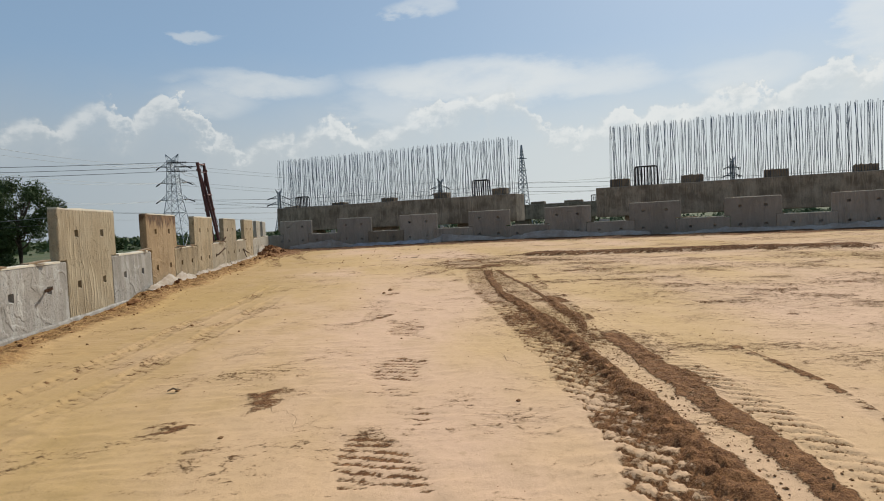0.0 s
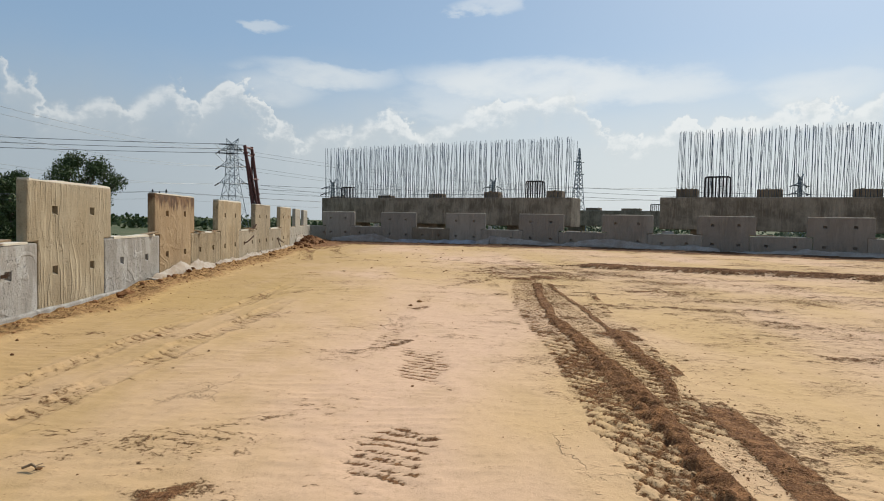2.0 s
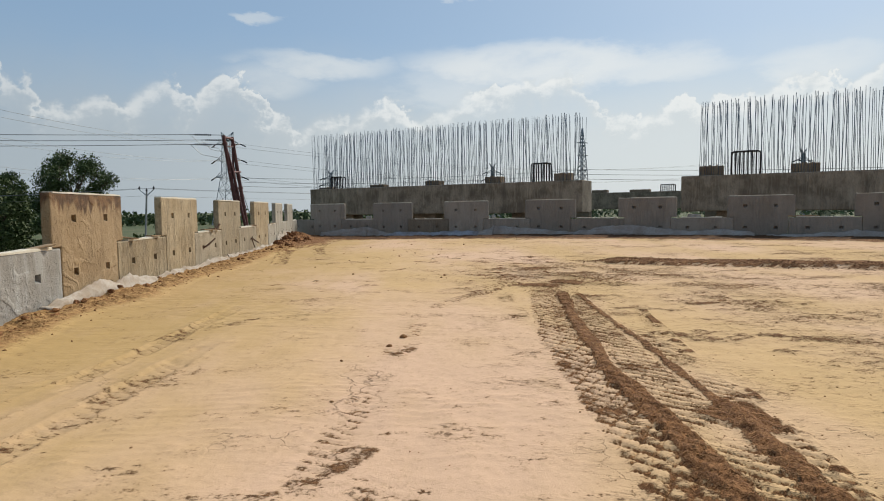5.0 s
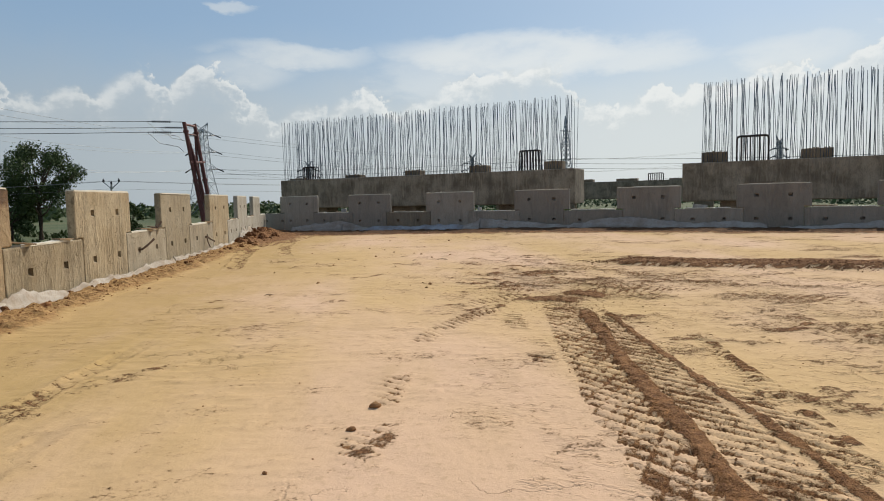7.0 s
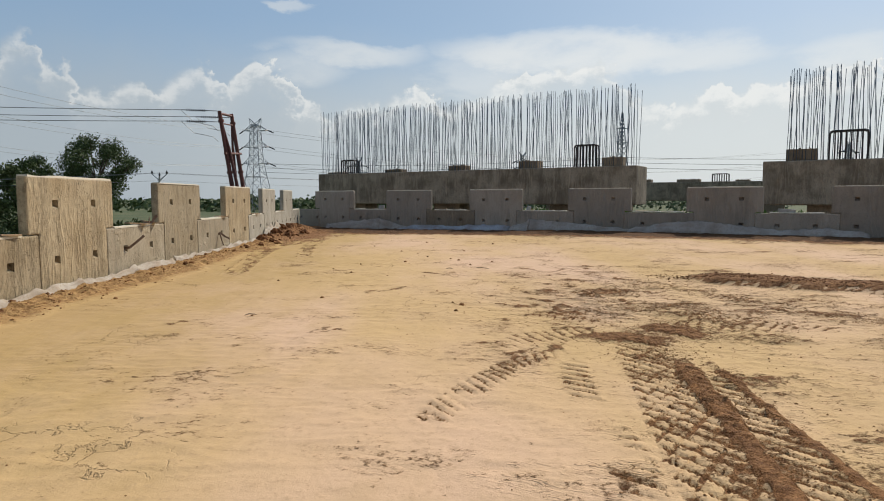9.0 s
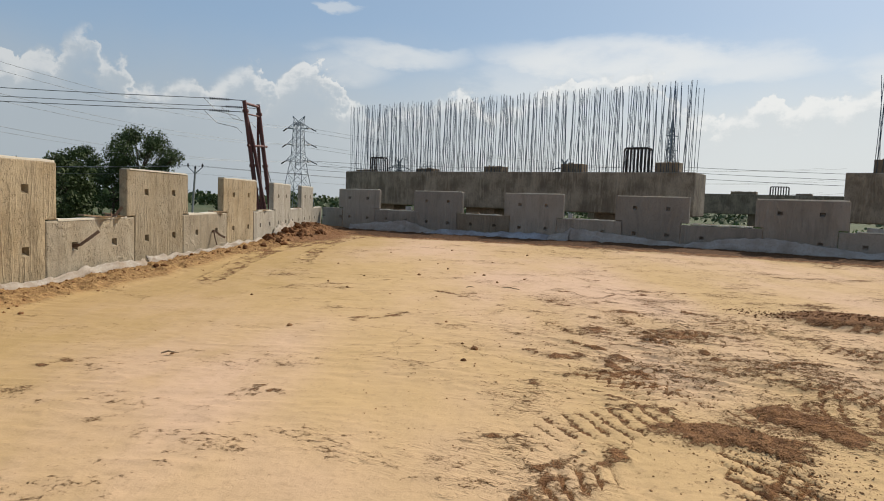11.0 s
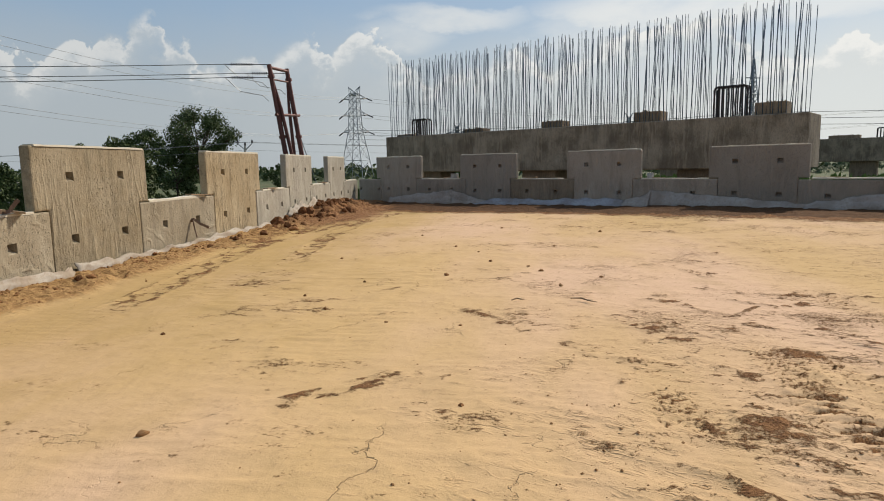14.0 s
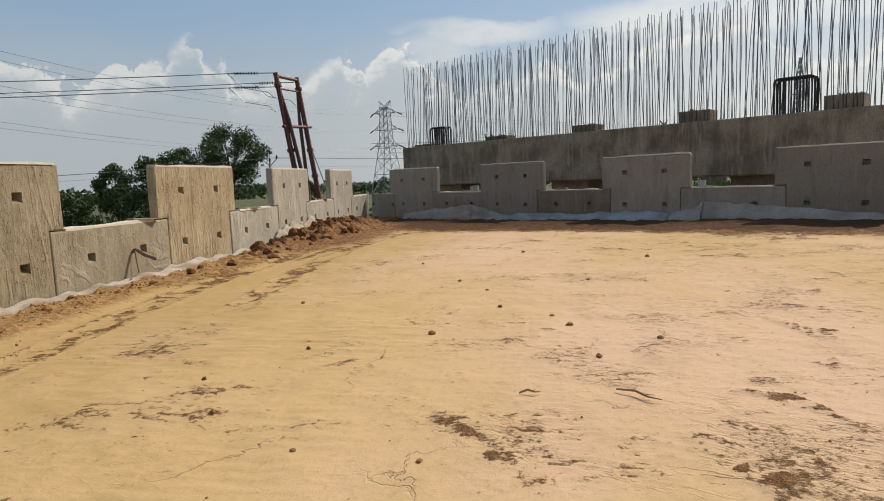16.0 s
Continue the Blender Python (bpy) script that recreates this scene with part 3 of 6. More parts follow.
def fill_relief(x, y):
    """Height, moist soil (above 1.75: painted far-wall shade) and clay bank of the fill at plan points."""
    off = -(x + 0.01) * math.sin(A0) + (y - 29.36) * math.cos(A0)
    s_far = (x + 0.01) * math.cos(A0) + (y - 29.36) * math.sin(A0)
    big = L1.many(x * 0.25, y * 0.25, 3)
    mid = L2.many(x * 1.1, y * 1.1, 4)
    fine = L3.many(x * 5.0, y * 5.0, 4, 0.6)
    z = (big - 0.5) * 0.07 + (mid - 0.5) * 0.025 + (fine - 0.5) * 0.016
    z = z + 0.16 * np.clip((s_far - 3) / 10, 0, 1) * np.clip((off + 9) / 8, 0, 1)
    soil, bank = np.zeros(x.shape), np.zeros(x.shape)

    def rut(pts, width, dark, deep, lug=0.0, pitch=0.16, edge=0.5, ridge=0.0, skew=0.7, broken=0.0, lump=0.022, cross=False, solid=False):
        nonlocal z, soil
        bx, by = [q[0] for q in pts], [q[1] for q in pts]
        near = (x > min(bx) - width - 0.6) & (x < max(bx) + width + 0.6) & (y > min(by) - width - 0.6) & (y < max(by) + width + 0.6)
        if not near.any():
            return
        line = bend(pts)
        xs_, ys_ = x[near], y[near]
        d, sd, al, run = line_field(xs_, ys_, line)
        wob = L2.many(xs_ * 2.3 + 9, ys_ * 2.3, 4, 0.6) - 0.5
        chop = L1.many(xs_ * 7.0 + 31, ys_ * 7.0 + 7, 3, 0.6)
        hw = width / 2
        e = (d + wob * edge * hw * 1.6) / hw + (chop - 0.5) * 0.7 * edge
        fade = np.clip(np.minimum(al, run - al) / min(0.7, run * 0.25), 0, 1)
        m = np.clip((1.15 - e) / 0.35, 0, 1) * fade
        if broken:
            m = m * np.clip((L3.many(xs_ * 1.6 + 3, ys_ * 1.6 + 50, 3) - broken) / 0.12, 0, 1)
        zz, so = z[near], soil[near]
        zz = zz - deep * m
        if lug:
            ph = al / (pitch * 0.72) + sd / hw * skew + wob * 1.3
            bars = np.clip(np.sin(ph * math.tau) * 3.2 + 1.6, -1, 1)
            if cross:
                b2 = np.clip(np.sin((al / (pitch * 0.95) - sd / hw * 1.5 + wob) * math.tau) * 3.2 + 2.2, -1, 1)
                bars = np.minimum(bars, b2)
            zz = zz + lug * 0.30 * bars * m * (0.35 + chop)
            so = np.maximum(so, m * dark * (0.28 + 0.9 * (bars < 0.0) * np.clip(chop * 1.9, 0, 1)))
        else:
            if solid:
                so = np.maximum(so, 0.30 * dark * np.clip(1.7 - e, 0, 0.7) * fade * np.clip(chop * 1.6 - 0.2, 0, 1))
            so = np.maximum(so, m * dark * (np.clip(0.9 + 1.4 * (chop - 0.5), 0.6, 1.1) if solid else np.clip(0.55 + 3.0 * (chop - 0.5), 0.1, 1.1)))
            zz = zz + m * ((chop - 0.5) * lump + (L3.many(xs_ * 17 + 3, ys_ * 17 + 8, 2, 0.6) - 0.5) * lump * 0.8)
        if ridge:
            lip = np.exp(-((e - 1.15) / 0.25) ** 2) * fade
            zz = zz + ridge * lip * (0.4 + 1.2 * chop)
            so = np.maximum(so, lip * dark * 0.75 * (chop > 0.42))
        z[near], soil[near] = zz, so

    def tread(pts, width, pitch, skew, dark, deep, cross=False, worn=0.25):
        """A tyre's print: proud pads parted by narrow slanting grooves, with brown soil and painted-in shade in them.
        """
        nonlocal z, soil
        bx, by = [q[0] for q in pts], [q[1] for q in pts]
        near = (x > min(bx) - width) & (x < max(bx) + width) & (y > min(by) - width) & (y < max(by) + width)
        if not near.any():
            return
        xs_, ys_ = x[near], y[near]
        d, sd, al, run = line_field(xs_, ys_, bend(pts))
        wob = L2.many(xs_ * 2.3 + 9, ys_ * 2.3, 4, 0.6) - 0.5
        chop = L1.many(xs_ * 8.0 + 31, ys_ * 8.0 + 7, 3, 0.6)
        hw = width / 2
        e = (d + wob * hw * 0.5) / hw
        m = np.clip((1.1 - e) / 0.2, 0, 1) * np.clip(np.minimum(al, run - al) / 0.35, 0, 1)
        m = m * np.clip((L3.many(xs_ * 1.3 + 13, ys_ * 1.3 + 50, 3) - worn) / 0.14, 0, 1)

        def groove(ph, wide):
            f = np.abs(ph - np.round(ph)) * 2
            return np.clip((wide + 0.25 * (chop - 0.5) - f) / 0.16, 0, 1)

        g = groove(al / pitch + sd / hw * skew + wob * 0.5, 0.30)
        if cross:
            g = np.maximum(g, 0.85 * groove(al / (pitch * 1.3) - sd / hw * skew * 1.2 + wob * 0.6, 0.22))
        z[near] = z[near] + m * (0.008 * (1 - g) + 0.006 * (chop - 0.5) - deep * g)
        # groove shade goes into the soil colour along with the brown soil
        soil[near] = np.maximum(soil[near], m * dark * (0.55 * chop + 0.85 * g * np.clip(0.45 + chop, 0, 1)))

    # the loader's track: prints side by side, with squeezed-up ridges of dark soil between
    ridge_a = [(5.92, -9.6), (6.1, -8.4), (6.26, -7.2), (6.42, -5.9), (6.56, -4.5), (6.66, -3.5), (6.75, -2.2), (6.84, -0.7), (6.97, 0.1), (7.08, 1.0), (7.22, 1.9), (7.42, 2.9), (7.58, 3.8), (7.76, 4.6)]
    ridge_b = [(6.62, -5.0), (6.9, -4.3), (7.06, -3.6), (7.2, -2.45), (7.31, -1.57), (7.43, -0.4), (7.51, 0.3), (7.57, 1.2), (7.67, 2.2), (7.76, 3.0), (7.86, 3.7), (7.95, 4.5)]
    ridge_c = [(6.2, -9.6), (6.45, -8.5), (6.58, -7.9), (6.7, -7.0), (6.84, -6.0), (7.1, -4.3), (7.2, -3.6), (7.34, -2.9), (7.52, -2.05), (7.66, -1.2), (7.75, -0.3), (7.95, 0.7), (8.12, 1.6), (8.4, 2.7)]
    tread([(5.62, -9.6), (5.9, -8.2), (6.06, -7.2), (6.23, -5.5), (6.38, -4.3), (6.53, -2.6), (6.64, -0.9), (6.73, 0.3), (6.97, 1.9), (7.25, 3.5), (7.45, 4.5), (7.55, 5.2)], 0.46, 0.19, 1.5, 0.95, 0.020, True, 0.12)
    tread([(6.6, -5.6), (6.75, -4.4), (6.87, -3.6), (6.97, -2.45), (7.1, -1.0), (7.22, 0.2), (7.33, 1.2), (7.5, 2.5), (7.74, 4.2)], 0.38, 0.15, 1.3, 0.95, 0.020, False, 0.15)
    tread([(7.06, -4.0), (7.25, -2.9), (7.4, -1.8), (7.54, -0.8), (7.64, 0.2), (7.78, 1.2)], 0.24, 0.14, 0.9, 0.80, 0.018, False, 0.28)
    tread([(7.86, 0.4), (8.0, 1.2), (8.22, 2.1), (8.5, 3.0)], 0.22, 0.095, 0.4, 0.62, 0.012, False, 0.34)
    tread([(6.52, 1.7), (6.63, 2.46), (6.62, 3.07), (6.69, 3.9), (6.8, 4.5)], 0.24, 0.15, 0.5, 0.62, 0.018, False, 0.36)
    tread([(4.98, -0.2), (5.05, 0.6), (5.24, 1.55), (5.39, 2.28), (5.61, 3.11), (5.94, 3.74), (6.27, 4.34), (6.84, 4.79)], 0.26, 0.12, 0.8, 0.66, 0.012, False, 0.38)
    rut([(5.78, -9.6), (5.98, -8.3), (6.14, -7.2), (6.3, -5.6), (6.46, -4.2), (6.6, -2.8), (6.72, -1.2)], 0.36, 0.52, 0.0, 0, 0.15, 0.7, 0.0, broken=0.30, lump=0.006, solid=True)
    rut([(6.62, -5.4), (6.8, -4.2), (6.95, -3.0), (7.06, -1.8)], 0.32, 0.42, 0.0, 0, 0.15, 0.7, 0.0, broken=0.32, lump=0.006, solid=True)
    rut(ridge_a, 0.17, 1.5, -0.026, 0, 0.15, 0.8, 0.0, solid=True)
    rut(ridge_a[:7], 0.23, 1.15, -0.010, 0, 0.15, 0.8, 0.0, solid=True, lump=0.028)
    rut(ridge_b, 0.085, 1.05, -0.018, 0, 0.15, 0.8, 0.0, solid=True)
    rut(ridge_b[1:5], 0.19, 1.1, -0.012, 0, 0.15, 0.6, 0.0, solid=True, lump=0.028)
    rut(ridge_c[:6], 0.24, 1.1, -0.014, 0, 0.15, 0.8, 0.0, solid=True, lump=0.028)
    rut(ridge_c[5:], 0.12, 0.85, -0.014, 0, 0.15, 0.6, 0.0, broken=0.28)
    rut([(7.9, -5.2), (7.83, -5.6), (7.76, -6.15), (7.67, -6.9), (7.45, -7.7), (7.25, -8.3)], 0.09, 0.9, -0.008, 0, 0.15, 0.6, 0.0)
    tread([(6.68, -8.9), (6.85, -7.8), (6.97, -6.9), (7.08, -5.9)], 0.26, 0.13, 0.6, 0.62, 0.012, False, 0.28)
    rut([(7.2, -1.7), (7.3, -2.0), (7.33, -2.4)], 0.40, 1.1, -0.015, 0, 0.15, 0.6, 0.0, solid=True)
    # where it turned
    rut([(6.98, 5.1), (7.1, 5.2), (7.45, 5.22), (7.7, 5.08), (7.95, 4.9)], 0.42, 1.15, -0.03, 0, 0.15, 0.7, 0.0, solid=True, lump=0.034)
    rut([(7.85, 5.85), (8.02, 5.6), (8.17, 5.35), (8.3, 5.0)], 0.28, 1.1, -0.03, 0, 0.15, 0.7, 0.0, solid=True, lump=0.034)
    rut([(6.2, 4.5), (6.45, 4.65), (6.7, 4.9), (6.9, 4.95)], 0.28, 0.85, -0.012, 0, 0.15, 0.8, 0.0, broken=0.30, lump=0.028)
    rut([(6.46, 7.25), (6.6, 7.1), (6.75, 6.92)], 0.14, 1.0, -0.012, 0, 0.15, 0.7, 0.0)
    rut([(6.75, 7.42), (7.04, 7.0), (7.2, 6.64), (7.42, 6.15)], 0.16, 0.95, -0.014, 0, 0.15, 0.8, 0.0, broken=0.30)
    rut([(6.70, 6.62), (6.86, 6.11), (7.0, 5.7)], 0.20, 0.9, -0.010, 0, 0.15, 0.8, 0.0, broken=0.32)
    rut([(6.44, 7.55), (6.64, 7.58), (6.84, 7.56)], 0.20, 0.95, -0.008, 0, 0.15, 0.8, 0.0, broken=0.28)
    rut([(6.38, 7.30), (6.6, 7.18), (6.78, 7.04)], 0.15, 1.15, -0.012, 0, 0.15, 0.7, 0.0)
    rut([(6.78, 7.8), (7.06, 7.51), (7.25, 7.21), (7.4, 6.8)], 0.13, 1.0, -0.012, 0, 0.15, 0.7, 0.0)
    tread([(6.72, 6.8), (6.88, 6.55), (7.1, 6.2), (7.3, 5.8)], 0.30, 0.105, 0.9, 1.05, 0.012, True, 0.26)
    tread([(7.05, 6.85), (7.2, 6.5), (7.42, 6.1), (7.7, 5.7)], 0.28, 0.10, 0.9, 1.05, 0.012, True, 0.26)
    tread([(7.56, 9.0), (7.66, 8.55), (7.76, 8.1), (7.95, 7.5)], 0.26, 0.12, 0.5, 0.9, 0.026, False, 0.25)
    rut([(6.91, 8.17), (7.3, 8.34), (7.6, 8.32), (7.84, 8.08)], 0.12, 0.8, -0.008, 0, 0.15, 0.8, 0.0, broken=0.3)
    tread([(8.75, 9.7), (8.9, 9.15), (9.25, 8.95), (9.9, 9.43)], 0.30, 0.12, 0.5, 0.85, 0.026, False, 0.2)
    rut([(8.0, 7.8), (8.1, 7.4), (8.25, 6.95)], 0.28, 0.9, -0.008, 0, 0.15, 0.8, 0.0, broken=0.34)
    rut([(6.84, 10.24), (7.04, 10.4), (7.19, 10.28)], 0.30, 0.95, -0.008, 0, 0.15, 0.8, 0.0, broken=0.26, lump=0.022)
    rut([(7.88, 11.62), (8.3, 11.2), (8.9, 11.5)], 0.12, 1.0, -0.012, 0, 0.15, 0.7, 0.0)
    rut([(8.4, 10.03), (8.66, 9.83), (8.82, 9.5)], 0.16, 1.05, -0.012, 0, 0.15, 0.7, 0.0)
    rut([(6.82, 9.92), (7.15, 9.94), (7.5, 10.06)], 0.13, 0.9, -0.008, 0, 0.15, 0.7, 0.0)
    rut([(7.17, 11.55), (7.4, 11.4), (7.58, 11.0)], 0.10, 0.85, -0.010, 0, 0.15, 0.7, 0.0)
    rut([(7.85, 13.4), (8.09, 13.16), (8.43, 12.6)], 0.12, 0.85, -0.010, 0, 0.15, 0.8, 0.0, broken=0.3)
    rut([(6.1, 4.7), (6.9, 5.4), (8.2, 5.9), (9.8, 5.3), (11.5, 3.9)], 0.6, 0.62, 0.0, 0.022, 0.17, 0.6, 0.0, broken=0.47)
    rut([(8.0, 6.5), (9.0, 6.1), (10.4, 4.9)], 0.5, 0.75, -0.01, 0.022, 0.16, 0.7, 0.0, broken=0.44)
    rut([(7.9, 8.4), (9.5, 8.0), (12.0, 6.6)], 0.6, 0.6, 0.0, 0.02, 0.16, 0.6, 0.0, broken=0.46)
    # windrow of dark soil
    rut([(9.9, 10.0), (11.0, 9.2), (12.5, 8.4), (14.4, 7.3), (16.4, 6.0), (19.0, 4.6)], 0.8, 1.4, -0.11, 0.0, 0.15, 0.7, 0.05, solid=True)
    # crumbled patches
    for pts in PATCHES:
        rut(pts, 0.20, 0.55, -0.004, 0, 0.15, 0.9, 0.0, broken=0.34, lump=0.012)
    for pts, w, dk in STREAKS:
        rut(pts, w * 1.25, dk * 0.58, -0.003, 0, 0.15, 0.8, 0.0, broken=0.38, lump=0.010)
    # faint tracks on the right-hand ground
    rut([(8.6, -5.0), (9.3, -2.0), (9.8, 1.5), (9.6, 5.0)], 0.3, 0.42, -0.003, 0.0, 0.16, 0.9, 0.0, broken=0.47)
    rut([(9.2, -2.6), (10.5, -1.8), (12.5, -2.2)], 0.5, 0.42, -0.003, 0.0, 0.16, 0.9, 0.0, broken=0.42)
    rut([(9.0, 2.0), (11.0, 2.6), (14.0, 1.6)], 0.6, 0.42, -0.003, 0.02, 0.2, 0.8, 0.0, broken=0.45)
    rut([(10.0, 0.2), (12.5, 0.8), (16.0, -0.6)], 0.7, 0.42, -0.003, 0.02, 0.2, 0.8, 0.0, broken=0.45)
    rut([(10.5, 4.2), (13.0, 3.6), (17.0, 1.4)], 0.8, 0.40, -0.003, 0.02, 0.22, 0.8, 0.0, broken=0.45)
    # pale tyre marks on the walked strip
    rut([(4.45, -9.0), (4.6, -7.0), (4.9, -4.5), (5.1, -2.5)], 0.42, 0.72, 0.01, 0.016, 0.14, 0.7, 0.0, broken=0.42)
    rut([(4.5, -3.2), (4.7, -1.8), (4.9, -0.4)], 0.24, 0.5, 0.006, 0.02, 0.15, 0.6, 0.0, broken=0.42)
    rut([(3.1, -7.2), (3.6, -6.4), (4.0, -5.9)], 0.5, 0.68, -0.003, 0.0, 0.15, 0.9, 0.0, broken=0.42)
    rut([(1.3, -7.5), (1.9, -4.5), (2.2, -1.5), (2.5, 1.2), (2.7, 3.5)], 0.22, 0.40, 0.02, 0.012, 0.2, 0.6, 0.012, broken=0.34)
    rut([(2.0, -7.5), (2.5, -4.5), (2.8, -1.5), (3.1, 1.4)], 0.26, 0.30, 0.02, 0.015, 0.2, 0.6, 0.01, broken=0.36)
    rut([(2.6, 1.5), (3.0, 2.0), (3.5, 2.4)], 0.28, 0.55, -0.006, 0.0, 0.15, 0.8, 0.0, broken=0.36)
    rut([(4.2, 8.2), (4.9, 8.8), (5.6, 9.3), (6.0, 9.5)], 0.24, 0.6, -0.006, 0.0, 0.15, 0.8, 0.0, broken=0.42)
    rut([(5.6, 7.0), (6.2, 7.3), (6.7, 7.0)], 0.45, 0.55, -0.004, 0.0, 0.15, 0.9, 0.0, broken=0.44)
    rut([(6.02, 11.6), (6.06, 10.9), (6.12, 10.0)], 0.34, 0.30, 0.004, 0.016, 0.10, 0.6, 0.0, 0.5, broken=0.36)
    rut([(6.43, 11.0), (6.51, 9.9)], 0.20, 0.30, 0.004, 0.014, 0.10, 0.6, 0.0, 0.5, broken=0.36)
    rut([(6.75, 12.98), (6.78, 12.1)], 0.14, 0.5, -0.004, 0, 0.15, 0.8, 0.0, broken=0.36)
    # narrow treads beyond the turning place
    rut([(6.92, 9.0), (6.86, 8.6), (6.80, 8.2)], 0.28, 0.36, 0.006, 0.022, 0.085, 0.25, 0.0, 0.2, cross=True)
    rut([(7.76, 10.0), (7.70, 9.2), (7.65, 8.5)], 0.26, 0.52, 0.006, 0.026, 0.09, 0.3, 0.006, 1.2)
    rut([(7.92, 9.9), (8.03, 9.3), (8.1, 8.8)], 0.22, 0.46, 0.006, 0.026, 0.09, 0.3, 0.0, 1.2)
    rut([(8.92, 12.2), (8.95, 11.6), (8.93, 10.9)], 0.34, 0.6, 0.006, 0.026, 0.11, 0.3, 0.0, 0.8)
    rut([(7.68, 10.62), (8.3, 11.35), (9.05, 12.2)], 0.07, 0.62, -0.012, 0, 0.15, 0.3, 0.0)
    rut([(6.48, 8.54), (6.63, 9.03), (6.92, 9.54)], 0.07, 0.45, -0.008, 0, 0.15, 0.5, 0.0, broken=0.30)
    rut([(6.92, 8.46), (7.0, 8.24), (7.24, 8.21)], 0.06, 0.6, -0.008, 0, 0.15, 0.5, 0.0)
    rut([(7.18, 11.57), (7.34, 11.36), (7.47, 11.17)], 0.10, 0.62, -0.008, 0, 0.15, 0.7, 0.0)
    rut([(7.91, 13.48), (8.05, 13.0), (8.22, 12.62)], 0.14, 0.6, -0.008, 0.015, 0.09, 0.6, 0.0)
    rut([(1.9, 10.5), (1.5, 13.0), (1.2, 16.0), (1.1, 19.5), (1.3, 23.0)], 0.34, 0.66, 0.008, 0.0, 0.2, 0.7, 0.012, broken=0.36)
    rut([(1.0, 14.5), (0.95, 17.0), (1.2, 20.0), (1.9, 23.5)], 0.22, 0.8, -0.01, 0.0, 0.2, 0.7, 0.0, broken=0.34)
    rut([(1.5, 17.5), (1.6, 20.0), (2.4, 23.8)], 0.2, 0.75, -0.008, 0.0, 0.2, 0.7, 0.0, broken=0.36)
    rut([(2.6, 13.5), (2.1, 16.5), (1.9, 20.0), (2.2, 23.5)], 0.3, 0.62, 0.006, 0.0, 0.2, 0.7, 0.01, broken=0.38)
    # churned ground where machines turned: sharp broken ridges
    ca, sa = math.cos(radians(-24)), math.sin(radians(-24))
    u, v = x * ca + y * sa, -x * sa + y * ca
    rg = 1 - np.abs(2 * L2.many(u * 1.6 + 4, v * 5.5 + 9, 4, 0.6) - 1)
    rg = np.clip((rg - 0.55) / 0.45, 0, 1) ** 1.5
    pat = np.clip((L1.many(x * 0.9 + 2, y * 0.9 + 33, 3) - 0.40) / 0.15, 0, 1)
    churn = np.exp(-((x - 8.2) / 1.7) ** 2 - ((y - 7.3) / 2.6) ** 2) + 0.55 * np.clip((x - 8.0) / 2.0, 0, 1) * np.clip((11 - y) / 3, 0, 1)
    churn = np.clip(churn, 0, 1) * pat
    z = z + churn * 0.042 * (rg - 0.35)
    soil = np.maximum(soil, churn * 0.54 * np.clip((rg - 0.45) / 0.3, 0, 1))
    # soft worn ripples on the walked strip
    rp = 1 - np.abs(2 * L3.many(x * 1.5 + 40, y * 4.2 + 3, 4, 0.55) - 1)
    rp = np.clip((rp - 0.6) / 0.4, 0, 1)
    calm = np.clip((L2.many(x * 0.7 + 60, y * 0.7 + 9, 3) - 0.44) / 0.14, 0, 1) * np.clip((7.5 - x) / 1.5, 0, 1)
    z = z + calm * 0.010 * rp
    soil = np.maximum(soil, calm * 0.08 * (rp > 0.55))
    # small scattered scuffs
    scuff = np.clip((L2.many(x * 0.9 + 70, y * 1.9 + 11, 4, 0.62) - 0.63) / 0.05, 0, 1) * np.clip((L1.many(x * 6 + 5, y * 9 + 2, 3) - 0.45) / 0.1, 0, 1)
    more = np.clip((x - 5.5) / 2.5, 0.4, 1)
    soil = np.maximum(soil, (0.06 + 0.16 * np.clip((L1.many(x * 0.55 + 8, y * 0.8, 3) - 0.42) / 0.16, 0, 1)) * np.clip((x - 5.6) / 2.0, 0.0, 1) * np.clip((13.5 - y) / 3, 0.25, 1))
    soil = np.maximum(soil, scuff * 0.44 * more)
    z = z + scuff * 0.014 * more
    # clay bank along the foot of the west wall
    d = x - wall_x(y)
    lump = L1.many(x * 4.5 + 3, y * 4.5 + 60, 4, 0.6)
    edge = 1.0 + 0.35 * (L2.many(x * 0 + 4, y * 0.7, 3) - 0.5) * 2
    b = np.clip((edge - d) / 0.35, 0, 1)
    bank = np.maximum(bank, b)
    dip = np.clip((y + 6.5) / 2.5, 0, 1) * np.clip((2.6 - y) / 0.8, 0, 1) * np.clip((0.75 - d) / 0.5, 0, 1)
    z = z - 0.10 * dip
    z = z + b * (0.03 + 0.15 * (lump - 0.35)) * np.clip(d / 0.15 + 0.5, 0.5, 1)
    heap = np.exp(-((x - 0.35 - wall_x(y)) / 0.75) ** 2 - ((y - 23.2) / 3.2) ** 2)
    z = z + heap * (0.12 + 0.50 * np.clip(lump - 0.3, 0, 1))
    bank = np.maximum(bank, np.clip(heap * 1.8, 0, 1))
    spill = np.exp(-((x - 0.5 - wall_x(y)) / 1.25) ** 2 - ((y - 22.8) / 3.6) ** 2)
    bank = np.maximum(bank, np.clip(spill * 2.3 * (0.35 + 1.1 * lump), 0, 1))
    # damp soil along the far wall's foot, and the wall's shade painted over it
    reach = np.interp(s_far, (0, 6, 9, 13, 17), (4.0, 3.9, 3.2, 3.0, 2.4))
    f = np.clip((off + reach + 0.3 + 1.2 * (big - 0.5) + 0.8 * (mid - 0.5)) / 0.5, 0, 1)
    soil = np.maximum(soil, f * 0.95)
